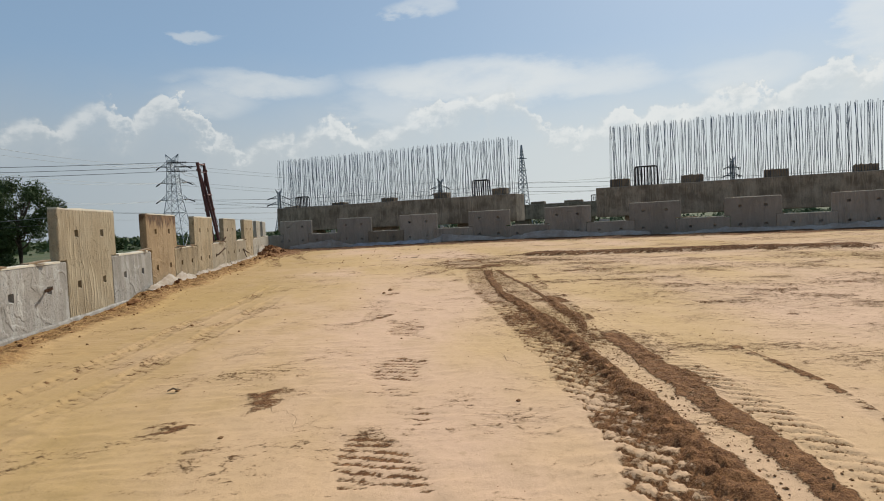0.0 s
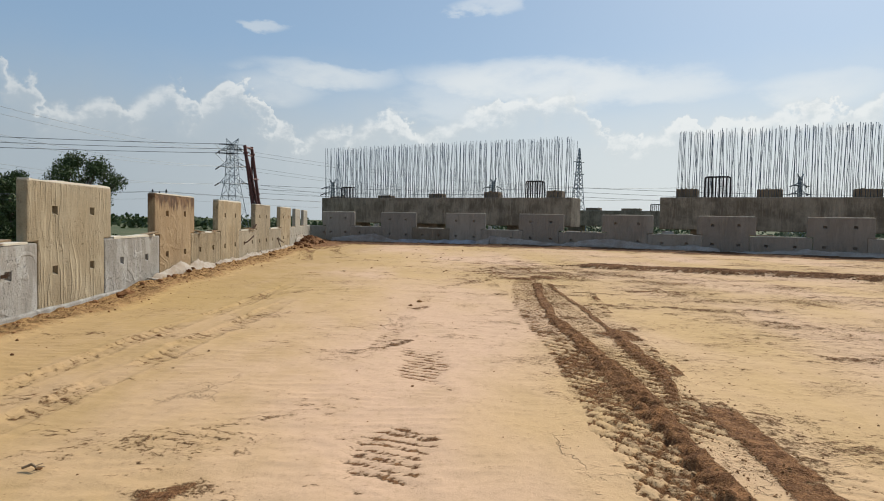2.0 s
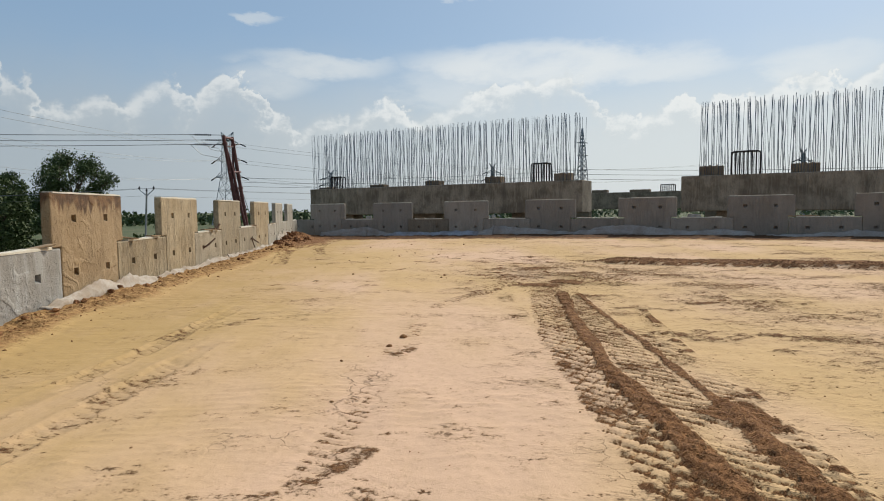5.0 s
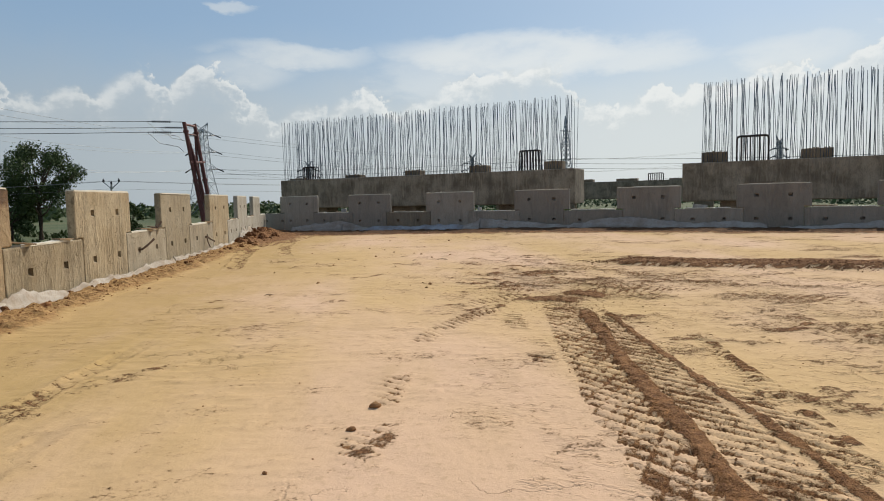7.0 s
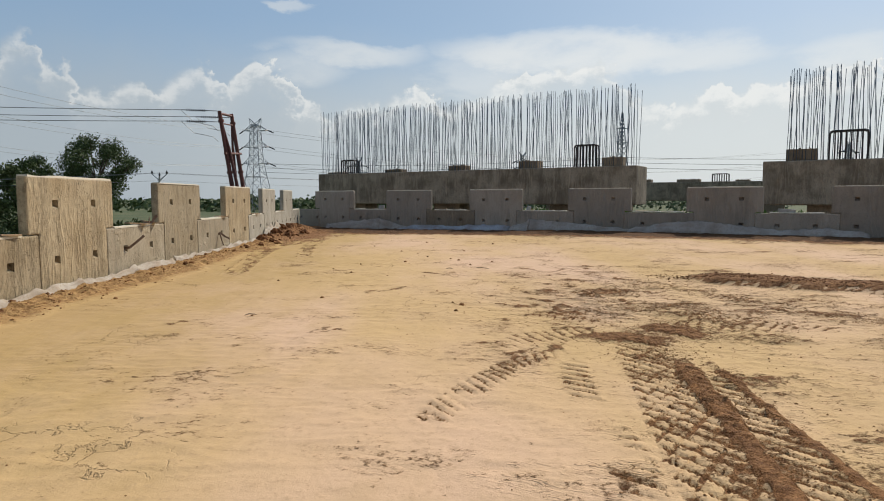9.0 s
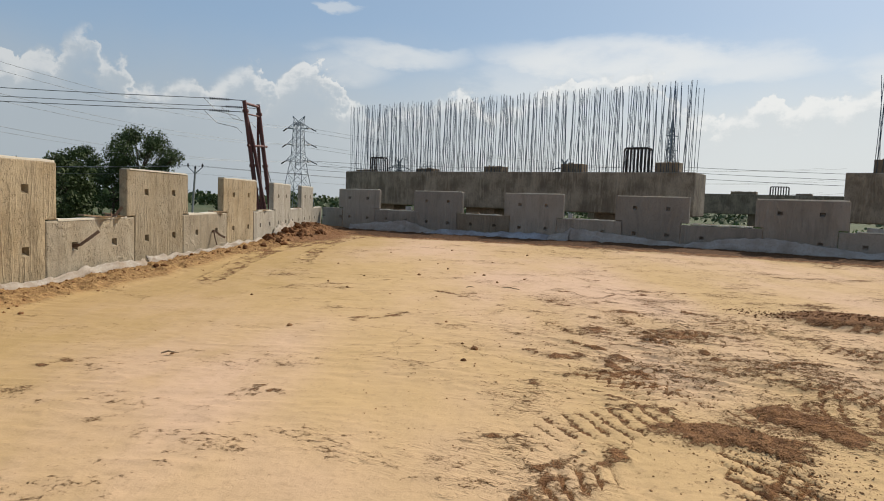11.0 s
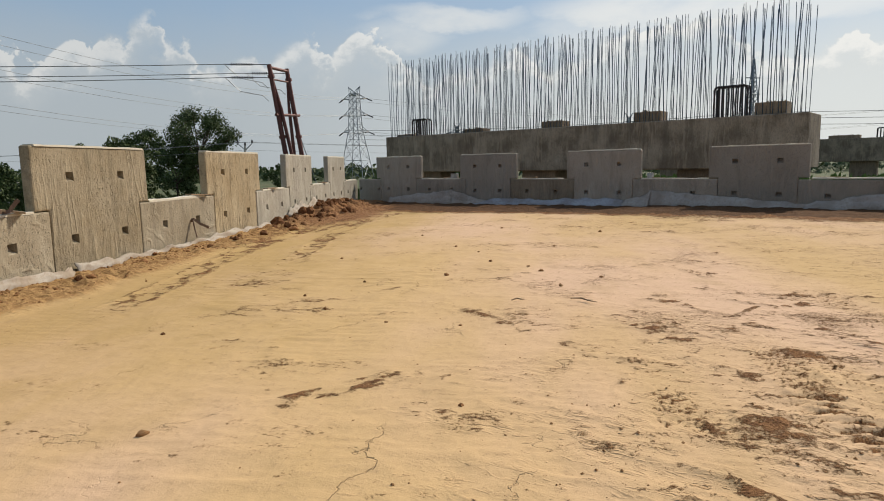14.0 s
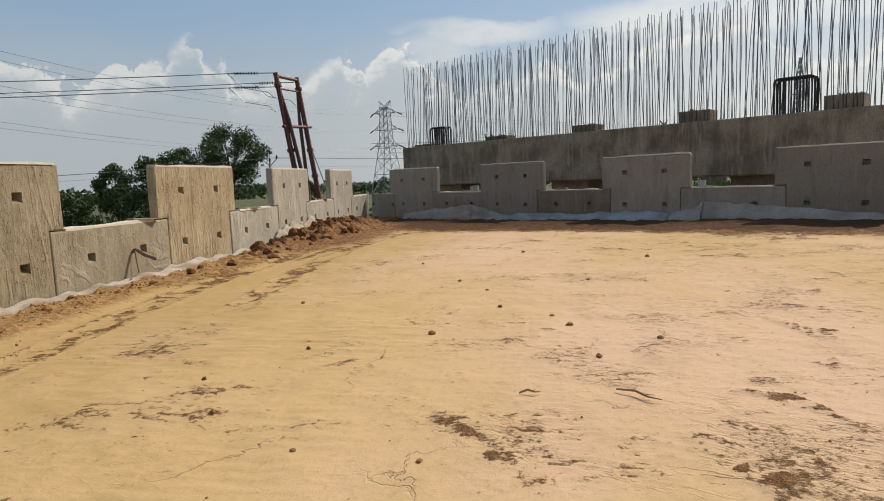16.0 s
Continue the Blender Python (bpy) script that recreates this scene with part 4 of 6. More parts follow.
    # values past 1.75 mark the painted shade, out to its lit edge
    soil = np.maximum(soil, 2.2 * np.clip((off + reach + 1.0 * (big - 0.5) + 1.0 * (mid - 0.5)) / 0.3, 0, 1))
    z = z + f * (0.02 + 0.10 * (lump - 0.4))
    return z, soil, bank, off


def make_fill():
    xs = np.concatenate((np.arange(-1.2, 1.5, 0.042), np.arange(1.5, 5.55, 0.032), np.arange(5.55, 8.5, 0.019), np.arange(8.5, 10.2, 0.04), np.arange(10.2, 20, 0.085), np.arange(20, 61, 1.0)))
    ys = np.concatenate((np.arange(-45, -9.2, 1.0), np.arange(-9.2, 8.0, 0.021), np.arange(8.0, 13.4, 0.026), np.arange(13.4, 31.5, 0.065)))
    gx, gy = np.meshgrid(xs, ys)
    z, soil, bank, off = fill_relief(gx.copy(), gy.copy())
    nx, ny = len(xs), len(ys)
    idx = np.arange(nx * ny).reshape(ny, nx)
    keep = (off < 0.06) & (gx > wall_x(gy) - 0.10) & (gy < 29.2)
    q = keep[:-1, :-1] & keep[1:, :-1] & keep[:-1, 1:] & keep[1:, 1:]
    quads = np.stack((idx[:-1, :-1][q], idx[:-1, 1:][q], idx[1:, 1:][q], idx[1:, :-1][q]), 1)
    used = np.zeros(nx * ny, bool)
    used[quads.ravel()] = True
    remap = np.cumsum(used) - 1
    co = np.stack((gx.ravel()[used], gy.ravel()[used], z.ravel()[used]), 1)
    quads = remap[quads]
    me = bpy.data.meshes.new("ground_fill")
    me.vertices.add(len(co))
    me.vertices.foreach_set("co", co.ravel())
    me.loops.add(quads.size)
    me.loops.foreach_set("vertex_index", quads.ravel())
    me.polygons.add(len(quads))
    me.polygons.foreach_set("loop_start", np.arange(0, quads.size, 4))
    me.polygons.foreach_set("use_smooth", np.ones(len(quads), bool))
    for nm, arr in (("soil", soil), ("bank", bank)):
        me.attributes.new(nm, "FLOAT", "POINT").data.foreach_set("value", arr.ravel()[used].astype(np.float32))
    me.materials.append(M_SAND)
    me.update(calc_edges=True)
    ob = new("ground_fill", me)
    return tagged(ob, "sunlit tan sand fill with dark tyre ruts and soil clods", "sand ground", kind="structure")


make_fill()


def fill_z(x, y):
    z, _, _, _ = fill_relief(np.array([float(x)]), np.array([float(y)]))
    return float(z[0])


def make_plain():
    """The country round the embankment, out to the horizon, low below the fill."""
    bm = bmesh.new()
    lat = Lattice(9)
    rings = [0, 30, 60, 90, 130, 180, 250, 350, 500, 800, 1400, 2600, 4500]
    prev = None
    for r in rings:
        ring = []
        for k in range(64):
            a = k * math.tau / 64
            x, y = 6 + r * math.sin(a), 10 + r * math.cos(a)
            z = -5.5 + (0 if r < 80 else 0.9 * (float(lat.many(np.array([x * 0.02]), np.array([y * 0.02]), 3)[0]) - 0.5))
            ring.append(bm.verts.new((x, y, z)))
        if prev:
            for k in range(64):
                j = (k + 1) % 64
                bm.faces.new((prev[k], ring[k], ring[j], prev[j]) if rings[0] != 0 or prev is not first else (prev[k], ring[k], ring[j], prev[j]))
        else:
            first = ring
        prev = ring
    bmesh.ops.remove_doubles(bm, verts=bm.verts, dist=0.01)
    bmesh.ops.recalc_face_normals(bm, faces=bm.faces)
    ob = part("ground", bm, M_FIELD)
    for p in ob.data.polygons:
        if p.normal.z < 0:
            p.flip()
    tagged(ob, "green and dry grass fields reaching to the horizon", "field", kind="structure")


make_plain()

# ---- concrete facing panels ----
T = 0.15         # thickness
PW, PE = 1.86, 0.24   # stem width, ear


def panel_mesh(name, tall, mat, stem=PW, wide=2.32):
    """A facing panel in its own frame: x along the wall from its middle, face at y = 0, back at y = T. Square pockets go into the face."""
    bm = bmesh.new()
    z0, zl, zt = -0.25, 0.905, 1.72
    holes = [(-0.525, 0.50), (0.525, 0.50)] + ([(-0.525, 1.33), (0.525, 1.33)] if tall else [])
    hw, hh, deep = 0.07, 0.062, 0.125
    half = stem / 2 if tall else wide / 2
    top = zt if tall else zl - 0.012
    ear = half + PE if tall else half
    xs = sorted({-ear, -half, half, ear} | {h[0] + k * hw for h in holes for k in (-1, 1)})
    zs = sorted({z0, top} | ({zl} if tall else set()) | {h[1] + k * hh for h in holes for k in (-1, 1)})
    vs = {}

    def vert(x, y, z):
        k = (round(x, 4), round(y, 4), round(z, 4))
        if k not in vs:
            vs[k] = bm.verts.new((x, y, z))
        return vs[k]

    solid = set()
    for i in range(len(xs) - 1):
        for j in range(len(zs) - 1):
            cx, cz = (xs[i] + xs[i + 1]) / 2, (zs[j] + zs[j + 1]) / 2
            if tall and cz < zl and abs(cx) > half:
                continue
            solid.add((i, j))
    outer = []
    for i, j in sorted(solid):
        x0, x1, a, b = xs[i], xs[i + 1], zs[j], zs[j + 1]
        cx, cz = (x0 + x1) / 2, (a + b) / 2
        hole = any(abs(cx - h[0]) < hw and abs(cz - h[1]) < hh for h in holes)
        if hole:
            # a pocket that narrows a little, with a rough sloping floor
            s = 0.016
            fr = [vert(x0, 0, a), vert(x1, 0, a), vert(x1, 0, b), vert(x0, 0, b)]
            bk = [vert(x0 + s, deep, a + 0.062), vert(x1 - s, deep, a + 0.062), vert(x1 - s, deep, b - s), vert(x0 + s, deep, b - s)]
            bm.faces.new(bk)
            for k in range(4):
                m = (k + 1) % 4
                bm.faces.new((fr[k], fr[m], bk[m], bk[k]))
        else:
            bm.faces.new((vert(x0, 0, a), vert(x1, 0, a), vert(x1, 0, b), vert(x0, 0, b)))
        bm.faces.new((vert(x0, T, b), vert(x1, T, b), vert(x1, T, a), vert(x0, T, a)))
        for di, dj, p, q in ((-1, 0, (x0, b), (x0, a)), (1, 0, (x1, a), (x1, b)), (0, -1, (x0, a), (x1, a)), (0, 1, (x1, b), (x0, b))):
            if (i + di, j + dj) not in solid:
                bm.faces.new((vert(p[0], 0, p[1]), vert(q[0], 0, q[1]), vert(q[0], T, q[1]), vert(p[0], T, p[1])))
    bmesh.ops.recalc_face_normals(bm, faces=bm.faces)
    sharp = [e for e in bm.edges if len(e.link_faces) == 2 and e.calc_face_angle(0) > 1.0 and all(abs(v.co.y - T * 0.5) > 0.04 for v in e.verts) and not all(v.co.z < z0 + 0.01 for v in e.verts)
             and (max(abs(v.co.x) for v in e.verts) > half - 0.02 or max(v.co.z for v in e.verts) > top - 0.01)]
    bmesh.ops.bevel(bm, geom=sharp, offset=0.024, segments=2, affect="EDGES", profile=0.5)
    # edges and top not dead straight
    for v in bm.verts:
        k = noise.noise(Vector((v.co.x * 3.1, v.co.z * 2.7, 4.0)))
        v.co += Vector((k * 0.006, 0, k * 0.008))
    return finish(name, bm, mat)


MESH = {}


def panel(kind, mat):
    key = (kind, mat.name)
    if key not in MESH:
        MESH[key] = panel_mesh("panel", kind == "tall", mat)
    return MESH[key]


wall_west = thing("wall_west", "tan precast concrete facing wall of tall and low panels", "retaining wall", kind="structure")
wall_north = thing("wall_north", "grey precast concrete facing wall in shade, toothed top", "retaining wall", kind="structure", at=far_pose(0, 0))


def west_pose(y, lean=0.0):
    """On the west wall's face, turned so that the panel's face looks east."""
    x = float(wall_x(np.array([y]))[0])
    return pose(x, y, 0, lean, 0, 90 + (3.8 if y > 18.5 else 0))


for k in range(-3, 7):
    y = 0.56 + 4.2 * k
    mat = {-2: M_GOLD, -1: M_GOLD, 0: M_RUN, 1: M_RUST, 3: M_SPECK, 5: M_GREY, 6: M_GREY}.get(k, M_TAN)
    lab = {-2: "golden tan concrete panel with a trowelled face", -1: "golden tan concrete panel with a trowelled face", 0: "cream concrete panel with wavering run marks", 3: "tan concrete panel speckled with short dark pits", 1: "tan concrete panel with rusty brown stain at its top", 5: "pale grey concrete panel with toothed shoulders", 6: "pale grey concrete panel with toothed shoulders"}.get(k, "")
    part("panel", panel("tall", mat), parent=wall_west, label=lab, at=west_pose(y, random.uniform(-0.4, 0.4)))
    mat = {-2: M_PALE, -1: M_PALE, 0: M_PALE, 1: M_TAN, 2: M_CREAM, 3: M_CREAM, 4: M_GREY, 5: M_GREY, 6: M_GREY}.get(k, M_TAN)
    part("panel", panel("low", mat), parent=wall_west, at=west_pose(y + 2.1, random.uniform(-0.3, 0.3)),
         label="pale whitewashed low concrete panel" if mat is M_PALE else "")



def top_strip(w, seed, h=0.022):
    """An uneven pale strip along a panel's top, painting in its sunlit edge."""
    bm = bmesh.new()
    n = 14
    rows = []
    for i in range(n + 1):
        x = -w / 2 + w * i / n
        k = noise.noise(Vector((x * 2.3, seed, 0.5)))
        z = h * (0.75 + 0.7 * k)
        y0, y1 = -0.006 + 0.008 * k, T - 0.004
        rows.append([bm.verts.new(p) for p in ((x, y0, -0.012), (x, y0, z * 0.8), (x, y0 + 0.012, z), (x, y1, z), (x, y1, -0.012))])
    for a, b in zip(rows, rows[1:]):
        for q in range(4):
            bm.faces.new((a[q], b[q], b[q + 1], a[q + 1]))
    bm.faces.new(rows[0])
    bm.faces.new(rows[-1][::-1])
    bmesh.ops.recalc_face_normals(bm, faces=bm.faces)
    return finish("mortar_bed", bm, M_TOP)


TOP_STRIPS = {"tall": [top_strip(2.26, 1.0), top_strip(2.2, 2.0)], "low": [top_strip(1.75, 3.0, 0.03), top_strip(1.5, 4.0, 0.035), top_strip(1.8, 5.0, 0.025)]}
for k in range(-2, 7):
    m = west_pose(0.56 + 4.2 * k)
    part("mortar_bed", TOP_STRIPS["tall"][k % 2], parent=wall_west, at=m @ pose(0, 0, 1.722))
    m = west_pose(0.56 + 4.2 * k + 2.1)
    part("mortar_bed", TOP_STRIPS["low"][k % 3], parent=wall_west, at=m @ pose(random.uniform(-0.06, 0.06), 0, 0.895))
for j in range(0, 9):
    part("mortar_bed", TOP_STRIPS["tall"][j % 2], parent=wall_north, at=pose(4.2 * j + 1.18, 0, 1.727))
    part("mortar_bed", TOP_STRIPS["low"][j % 3], parent=wall_north, at=pose(4.2 * j + 3.28, 0, 0.897))

for j in range(0, 10):
    part("panel", panel("tall", M_FAR), parent=wall_north, at=pose(4.2 * j + 1.18, 0, random.uniform(-0.01, 0.02), random.uniform(-0.3, 0.3), 0, 0))
    mat = M_FARTAN if j == 1 else M_FAR
    part("panel", panel("low", mat), parent=wall_north, at=pose(4.2 * j + 3.28, 0, random.uniform(-0.02, 0.02), 0, 0, 0),
         label="brown-stained low concrete panel" if j == 1 else "")
MESH_END = panel_mesh("panel", False, M_FAR, wide=1.25)
part("panel", MESH_END, parent=wall_north, at=pose(-0.40, 0, 0))

# ---- abutment caps with starter bars ----


def bar_mesh(height, r=0.011):
    bm = bmesh.new()
    add_tube(bm, [(0, 0, 0), (0.012, 0.006, height * 0.35), (0.03, -0.01, height * 0.7), (0.055, 0.0, height)], r, 5)
    return finish("starter_bar", bm, M_BAR, True)


BARS = [bar_mesh(h) for h in (3.28, 3.32, 3.35, 3.39)]


def plinth_mesh(w, d, h):
    bm = bmesh.new()
    add_box(bm, (-w / 2, -d / 2, 0), (w / 2, d / 2, h), 0.02)
    for k in range(10):
        x, y = random.uniform(-w * 0.4, w * 0.4), random.uniform(-d * 0.4, d * 0.4)
        add_rod(bm, (x, y, h - 0.02), (x, y, h + random.uniform(0.02, 0.07)), 0.03, 0.02, 5)
    return bm


CAGE_BARS = {}


def rebar_cage(parent, w, d, h, at):
    """Hooped bars in two rows under heavy rounded frame bars."""
    bm = bmesh.new()
    for row in (-d / 2, d / 2):
        add_tube(bm, [(-w / 2, row, -0.05), (-w / 2, row, h - 0.10), (-w / 2 + 0.03, row, h - 0.03), (-w / 2 + 0.1, row, h), (w / 2 - 0.1, row, h), (w / 2 - 0.03, row, h - 0.03), (w / 2, row, h - 0.10), (w / 2, row, -0.05)], 0.036, 6)
    cage = part("rebar_cage", bm, M_CAGE, parent, "black hooped rebar cage", at)
    key = round(h, 2), round(d, 2)
    if key not in CAGE_BARS:
        bm = bmesh.new()
        add_tube(bm, [(0, -d / 2, -0.05), (0, -d / 2, h - 0.04), (0, -d / 2 + 0.05, h - 0.01), (0, d / 2 - 0.05, h - 0.01), (0, d / 2, h - 0.04), (0, d / 2, -0.05)], 0.022, 6)
        CAGE_BARS[key] = finish("hoop", bm, M_CAGE)
    n = 8
    for i in range(1, n - 1):
        part("hoop", CAGE_BARS[key], parent=cage, at=pose(-w / 2 + w * i / (n - 1), 0, 0))


def cap_beam_bm(length, depth, zb, zt, step=0.0):
    """A cap beam along x with chamfered edges, form joints and an uneven top."""
    bm = bmesh.new()
    prof = [(0.0, zb + 0.04), (0.04, zb), (depth - 0.04, zb), (depth, zb + 0.04), (depth, zt - 0.03), (depth - 0.03, zt), (0.03, zt), (0.0, zt - 0.03)]
    xs = [0.0, 0.03]
    x = 1.22
    while x < length - 0.4:
        xs += [x - 0.006, x, x + 0.006]
        x += 1.22
    xs += [length - 0.03, length]
    rings = []
    for i, x in enumerate(xs):
        inset = 0.03 if i in (0, len(xs) - 1) else (0.006 if i > 1 and (i - 2) % 3 == 1 and i < len(xs) - 2 else 0.0)
        ring = []
        for y, z in prof:
            cy, cz = depth / 2, (zb + zt) / 2
            w = 0.008 * noise.noise(Vector((x * 0.9, y, z)))
            ring.append(bm.verts.new((x, y + (inset if y < cy else -inset) + w, z + (inset if z < cz else -inset) * 0.6 + w)))
        rings.append(ring)
    n = len(prof)
    for a, b in zip(rings, rings[1:]):
        for k in range(n):
            j = (k + 1) % n
            bm.faces.new((a[k], b[k], b[j], a[j]))
    bm.faces.new(rings[0])
    bm.faces.new(rings[-1][::-1])
    bmesh.ops.recalc_face_normals(bm, faces=bm.faces)
    return bm


def abutment(name, label, s0, s1, bars, plinths, cages, columns, off=3.5, group="abutments"):
    zt, zb, depth = 2.70, 1.10, 1.7
    ab = thing(name, label, "abutment", group, at=far_pose(s0, off))
    part("cap_beam", cap_beam_bm(s1 - s0, depth, zb, zt), M_CAP, ab, "brown-stained concrete cap beam")
    for c in columns:
        bm = bmesh.new()
        add_box(bm, (c - s0 - 0.75, 0.35, -6.0), (c - s0 + 0.75, depth - 0.3, zb + 0.02), 0.03)
        part("column", bm, M_PIER, ab)
    for a, b, h in plinths:
        part("plinth", plinth_mesh((b - a) * 0.9, 0.62, h * 0.84), M_PIER, ab, "", pose((a + b) / 2 - s0, 0.62, zt - 0.005))
    for a, b, h in cages:
        rebar_cage(ab, b - a, 0.30, h, pose((a + b) / 2 - s0, 0.30, zt))
    for row, y in enumerate((0.30, 1.35)):
        x = bars[0] - s0 + (0.07 if row else 0)
        while x < bars[1] - s0:
            part("starter_bar", random.choice(BARS), parent=ab, at=pose(x + random.uniform(-0.035, 0.035), y, zt - 0.03, random.gauss(0, 1.5), random.gauss(0.2, 1.6), random.uniform(0, 360)))
            x += 0.112
    return ab


abutment("abutment", "brown-stained concrete cap with a tall curtain of starter bars", -2.97, 14.22, (-2.92, 13.98),
         ((-2.6, -1.55, 0.13), (1.3, 2.35, 0.20), (5.1, 6.06, 0.31), (8.8, 9.82, 0.42), (12.62, 13.6, 0.46)),
         ((-1.42, -0.55, 0.70), (11.53, 12.50, 0.92)), (-0.75, 5.0, 11.1))
abutment("abutment", "brown-stained concrete cap with starter bars and plinths", 18.8, 36.4, (19.5, 36.2),
         ((19.46, 20.56, 0.52), (23.1, 24.3, 0.47), (27.0, 28.2, 0.46), (30.8, 31.9, 0.40), (34.4, 35.5, 0.3)),
         ((20.86, 22.0, 1.0), (33.0, 34.0, 0.8)), (21.0, 27.0, 33.0))

# the ledge of the course below, bared where the bank has slumped
bm = bmesh.new()
rows = []
for i in range(61):
    y = -3.6 + 6.1 * i / 60
    k = noise.noise(Vector((0.7, y * 2.1, 5.0)))
    rows.append([bm.verts.new(p) for p in ((-0.05, y, -0.30), (0.030 + 0.012 * k, y, -0.30), (0.026 + 0.012 * k, y, -0.02 + 0.02 * k), (0.012, y, 0.005 + 0.02 * k), (-0.05, y, 0.005 + 0.02 * k))])
for a, b in zip(rows, rows[1:]):
    for q in range(4):
        bm.faces.new((a[q], a[q + 1], b[q + 1], b[q]))
bm.faces.new(rows[0])
bm.faces.new(rows[-1][::-1])
bmesh.ops.recalc_face_normals(bm, faces=bm.faces)
part("ledge", bm, M_PALE, wall_west, "pale chipped ledge of the panel course below")

# the lower courses of both walls, down to the fields
bm = bmesh.new()
add_box(bm, (-0.152, -45, -6.2), (-0.006, 18.5, -0.24), 0.0)
add_box(bm, (0, 0.006, -6.2), (10.9, 0.152, -0.24), 0.0, pose(0, 18.5, 0, 0, 0, 93.8))
tagged(part("wall_base_west", bm, M_GREY), "lower courses of the concrete facing wall", "retaining wall", kind="structure")
bm = bmesh.new()
add_box(bm, (-1.0, 0.006, -6.2), (62, 0.152, -0.24), 0.0)
tagged(part("wall_base_north", bm, M_FAR, at=far_pose(0, 0)), "lower courses of the grey concrete facing wall", "retaining wall", kind="structure")

# the opposite abutment across the road, with no curtain of bars
ab = thing("abutment", "distant concrete cap beam with plinths and a rebar cage", "abutment", "abutments", at=far_pose(-4.0, 35.35))
part("cap_beam", cap_beam_bm(26.0, 1.7, 1.1, 2.72), M_CAP, ab, "brown-stained concrete cap beam")
for c in (2.0, 8.6, 15.6, 21.0):
    bm = bmesh.new()
    add_box(bm, (c - 0.8, 0.35, -6.0), (c + 0.8, 1.4, 1.12), 0.03)
    part("column", bm, M_PIER, ab)
for a, b, h in ((5.7, 7.2, 0.28), (9.4, 11.3, 0.24), (14.1, 15.2, 0.14), (18.0, 19.2, 0.2)):
    part("plinth", plinth_mesh(b - a, 0.8, h), M_PIER, ab, "", pose((a + b) / 2 + 4.0, 0.75, 2.715))
rebar_cage(ab, 1.3, 0.35, 0.65, pose(12.95 + 4.0, 0.45, 2.72))

# ---- loose geotextile along the walls ----


def cloth_bm(line, seed, lift=0.12, width=0.3, face=None, thick=0.012):
    """A crumpled sheet lying along a line of (x, y, height, width) with folds and a rolled edge."""
    bm = bmesh.new()
    rows = []
    n = len(line)
    for i, (p, nrm, hgt, w) in enumerate(line):
        ring = []
        for k in range(9):
            u = k / 8
            wob = noise.noise(Vector((i * 0.23, u * 2.2, seed)))
            fold = noise.noise(Vector((i * 0.75, u * 4.0, seed + 7))) + 0.5 * noise.noise(Vector((i * 1.9, u * 7.0, seed + 3)))
            q = Vector((p.x, p.y, 0)) + nrm * (0.02 + 0.06 * hgt + w * u * 0.62 + 0.05 * wob * u + 0.03 * max(fold, 0) * (1 - u))
            z = p.z + hgt * (1 - u) ** 0.9 + (0.012 * math.sin(u * math.pi) + (0.02 + 0.17 * hgt) * fold) * (0.5 + 0.5 * u) + 0.03 * wob
            if k == 8:
                z -= 0.05
            ring.append(bm.verts.new((q.x, q.y, z)))
        rows.append(ring)
    for a, b in zip(rows, rows[1:]):
        for k in range(8):
            bm.faces.new((a[k], a[k + 1], b[k + 1], b[k]))
    bmesh.ops.recalc_face_normals(bm, faces=bm.faces)
    if sum(f.normal.z for f in bm.faces) < 0:
        bmesh.ops.reverse_faces(bm, faces=bm.faces)
    bmesh.ops.solidify(bm, geom=list(bm.faces), thickness=thick)
    return bm


def west_cloth(y0, y1, heights, seed, label, width=0.26):
    line, y = [], y0
    n = int((y1 - y0) / 0.09)
    for i in range(n + 1):
        y = y0 + (y1 - y0) * i / n
        t = i / n * (len(heights) - 1)
        k = min(int(t), len(heights) - 2)
        h = heights[k] * (1 - t + k) + heights[k + 1] * (t - k)
        x = float(wall_x(np.array([y]))[0])
        w = width * (0.65 + 0.7 * abs(noise.noise(Vector((y * 0.8, seed, 0)))))
        line.append((Vector((x + 0.015, y, fill_z(x + 0.12, y) + 0.01)), Vector((1, 0, 0)), h, w))
    ob = part("geotextile_sheet", cloth_bm(line, seed), M_CLOTH, smooth=True)
    tagged(ob, label, "fabric sheet", "geotextile sheets")


west_cloth(3.1, 5.5, (0.03, 0.10, 0.16, 0.24, 0.08), 1, "grey-white crumpled geotextile at the wall's foot", 0.3)
west_cloth(5.35, 7.1, (0.10, 0.23, 0.17, 0.05), 2, "dusty white geotextile heaped against the concrete", 0.24)
west_cloth(7.0, 12.4, (0.03, 0.09, 0.05, 0.12, 0.07), 3, "dusty white geotextile edge folded along the wall", 0.2)
west_cloth(12.5, 19.6, (0.10, 0.05, 0.04, 0.09, 0.03, 0.07), 4, "dusty white geotextile edge folded along the wall", 0.2)
west_cloth(20.2, 23.6, (0.08, 0.24, 0.10, 0.26, 0.06), 5, "white geotextile bunched up at the rubble heap", 0.35)


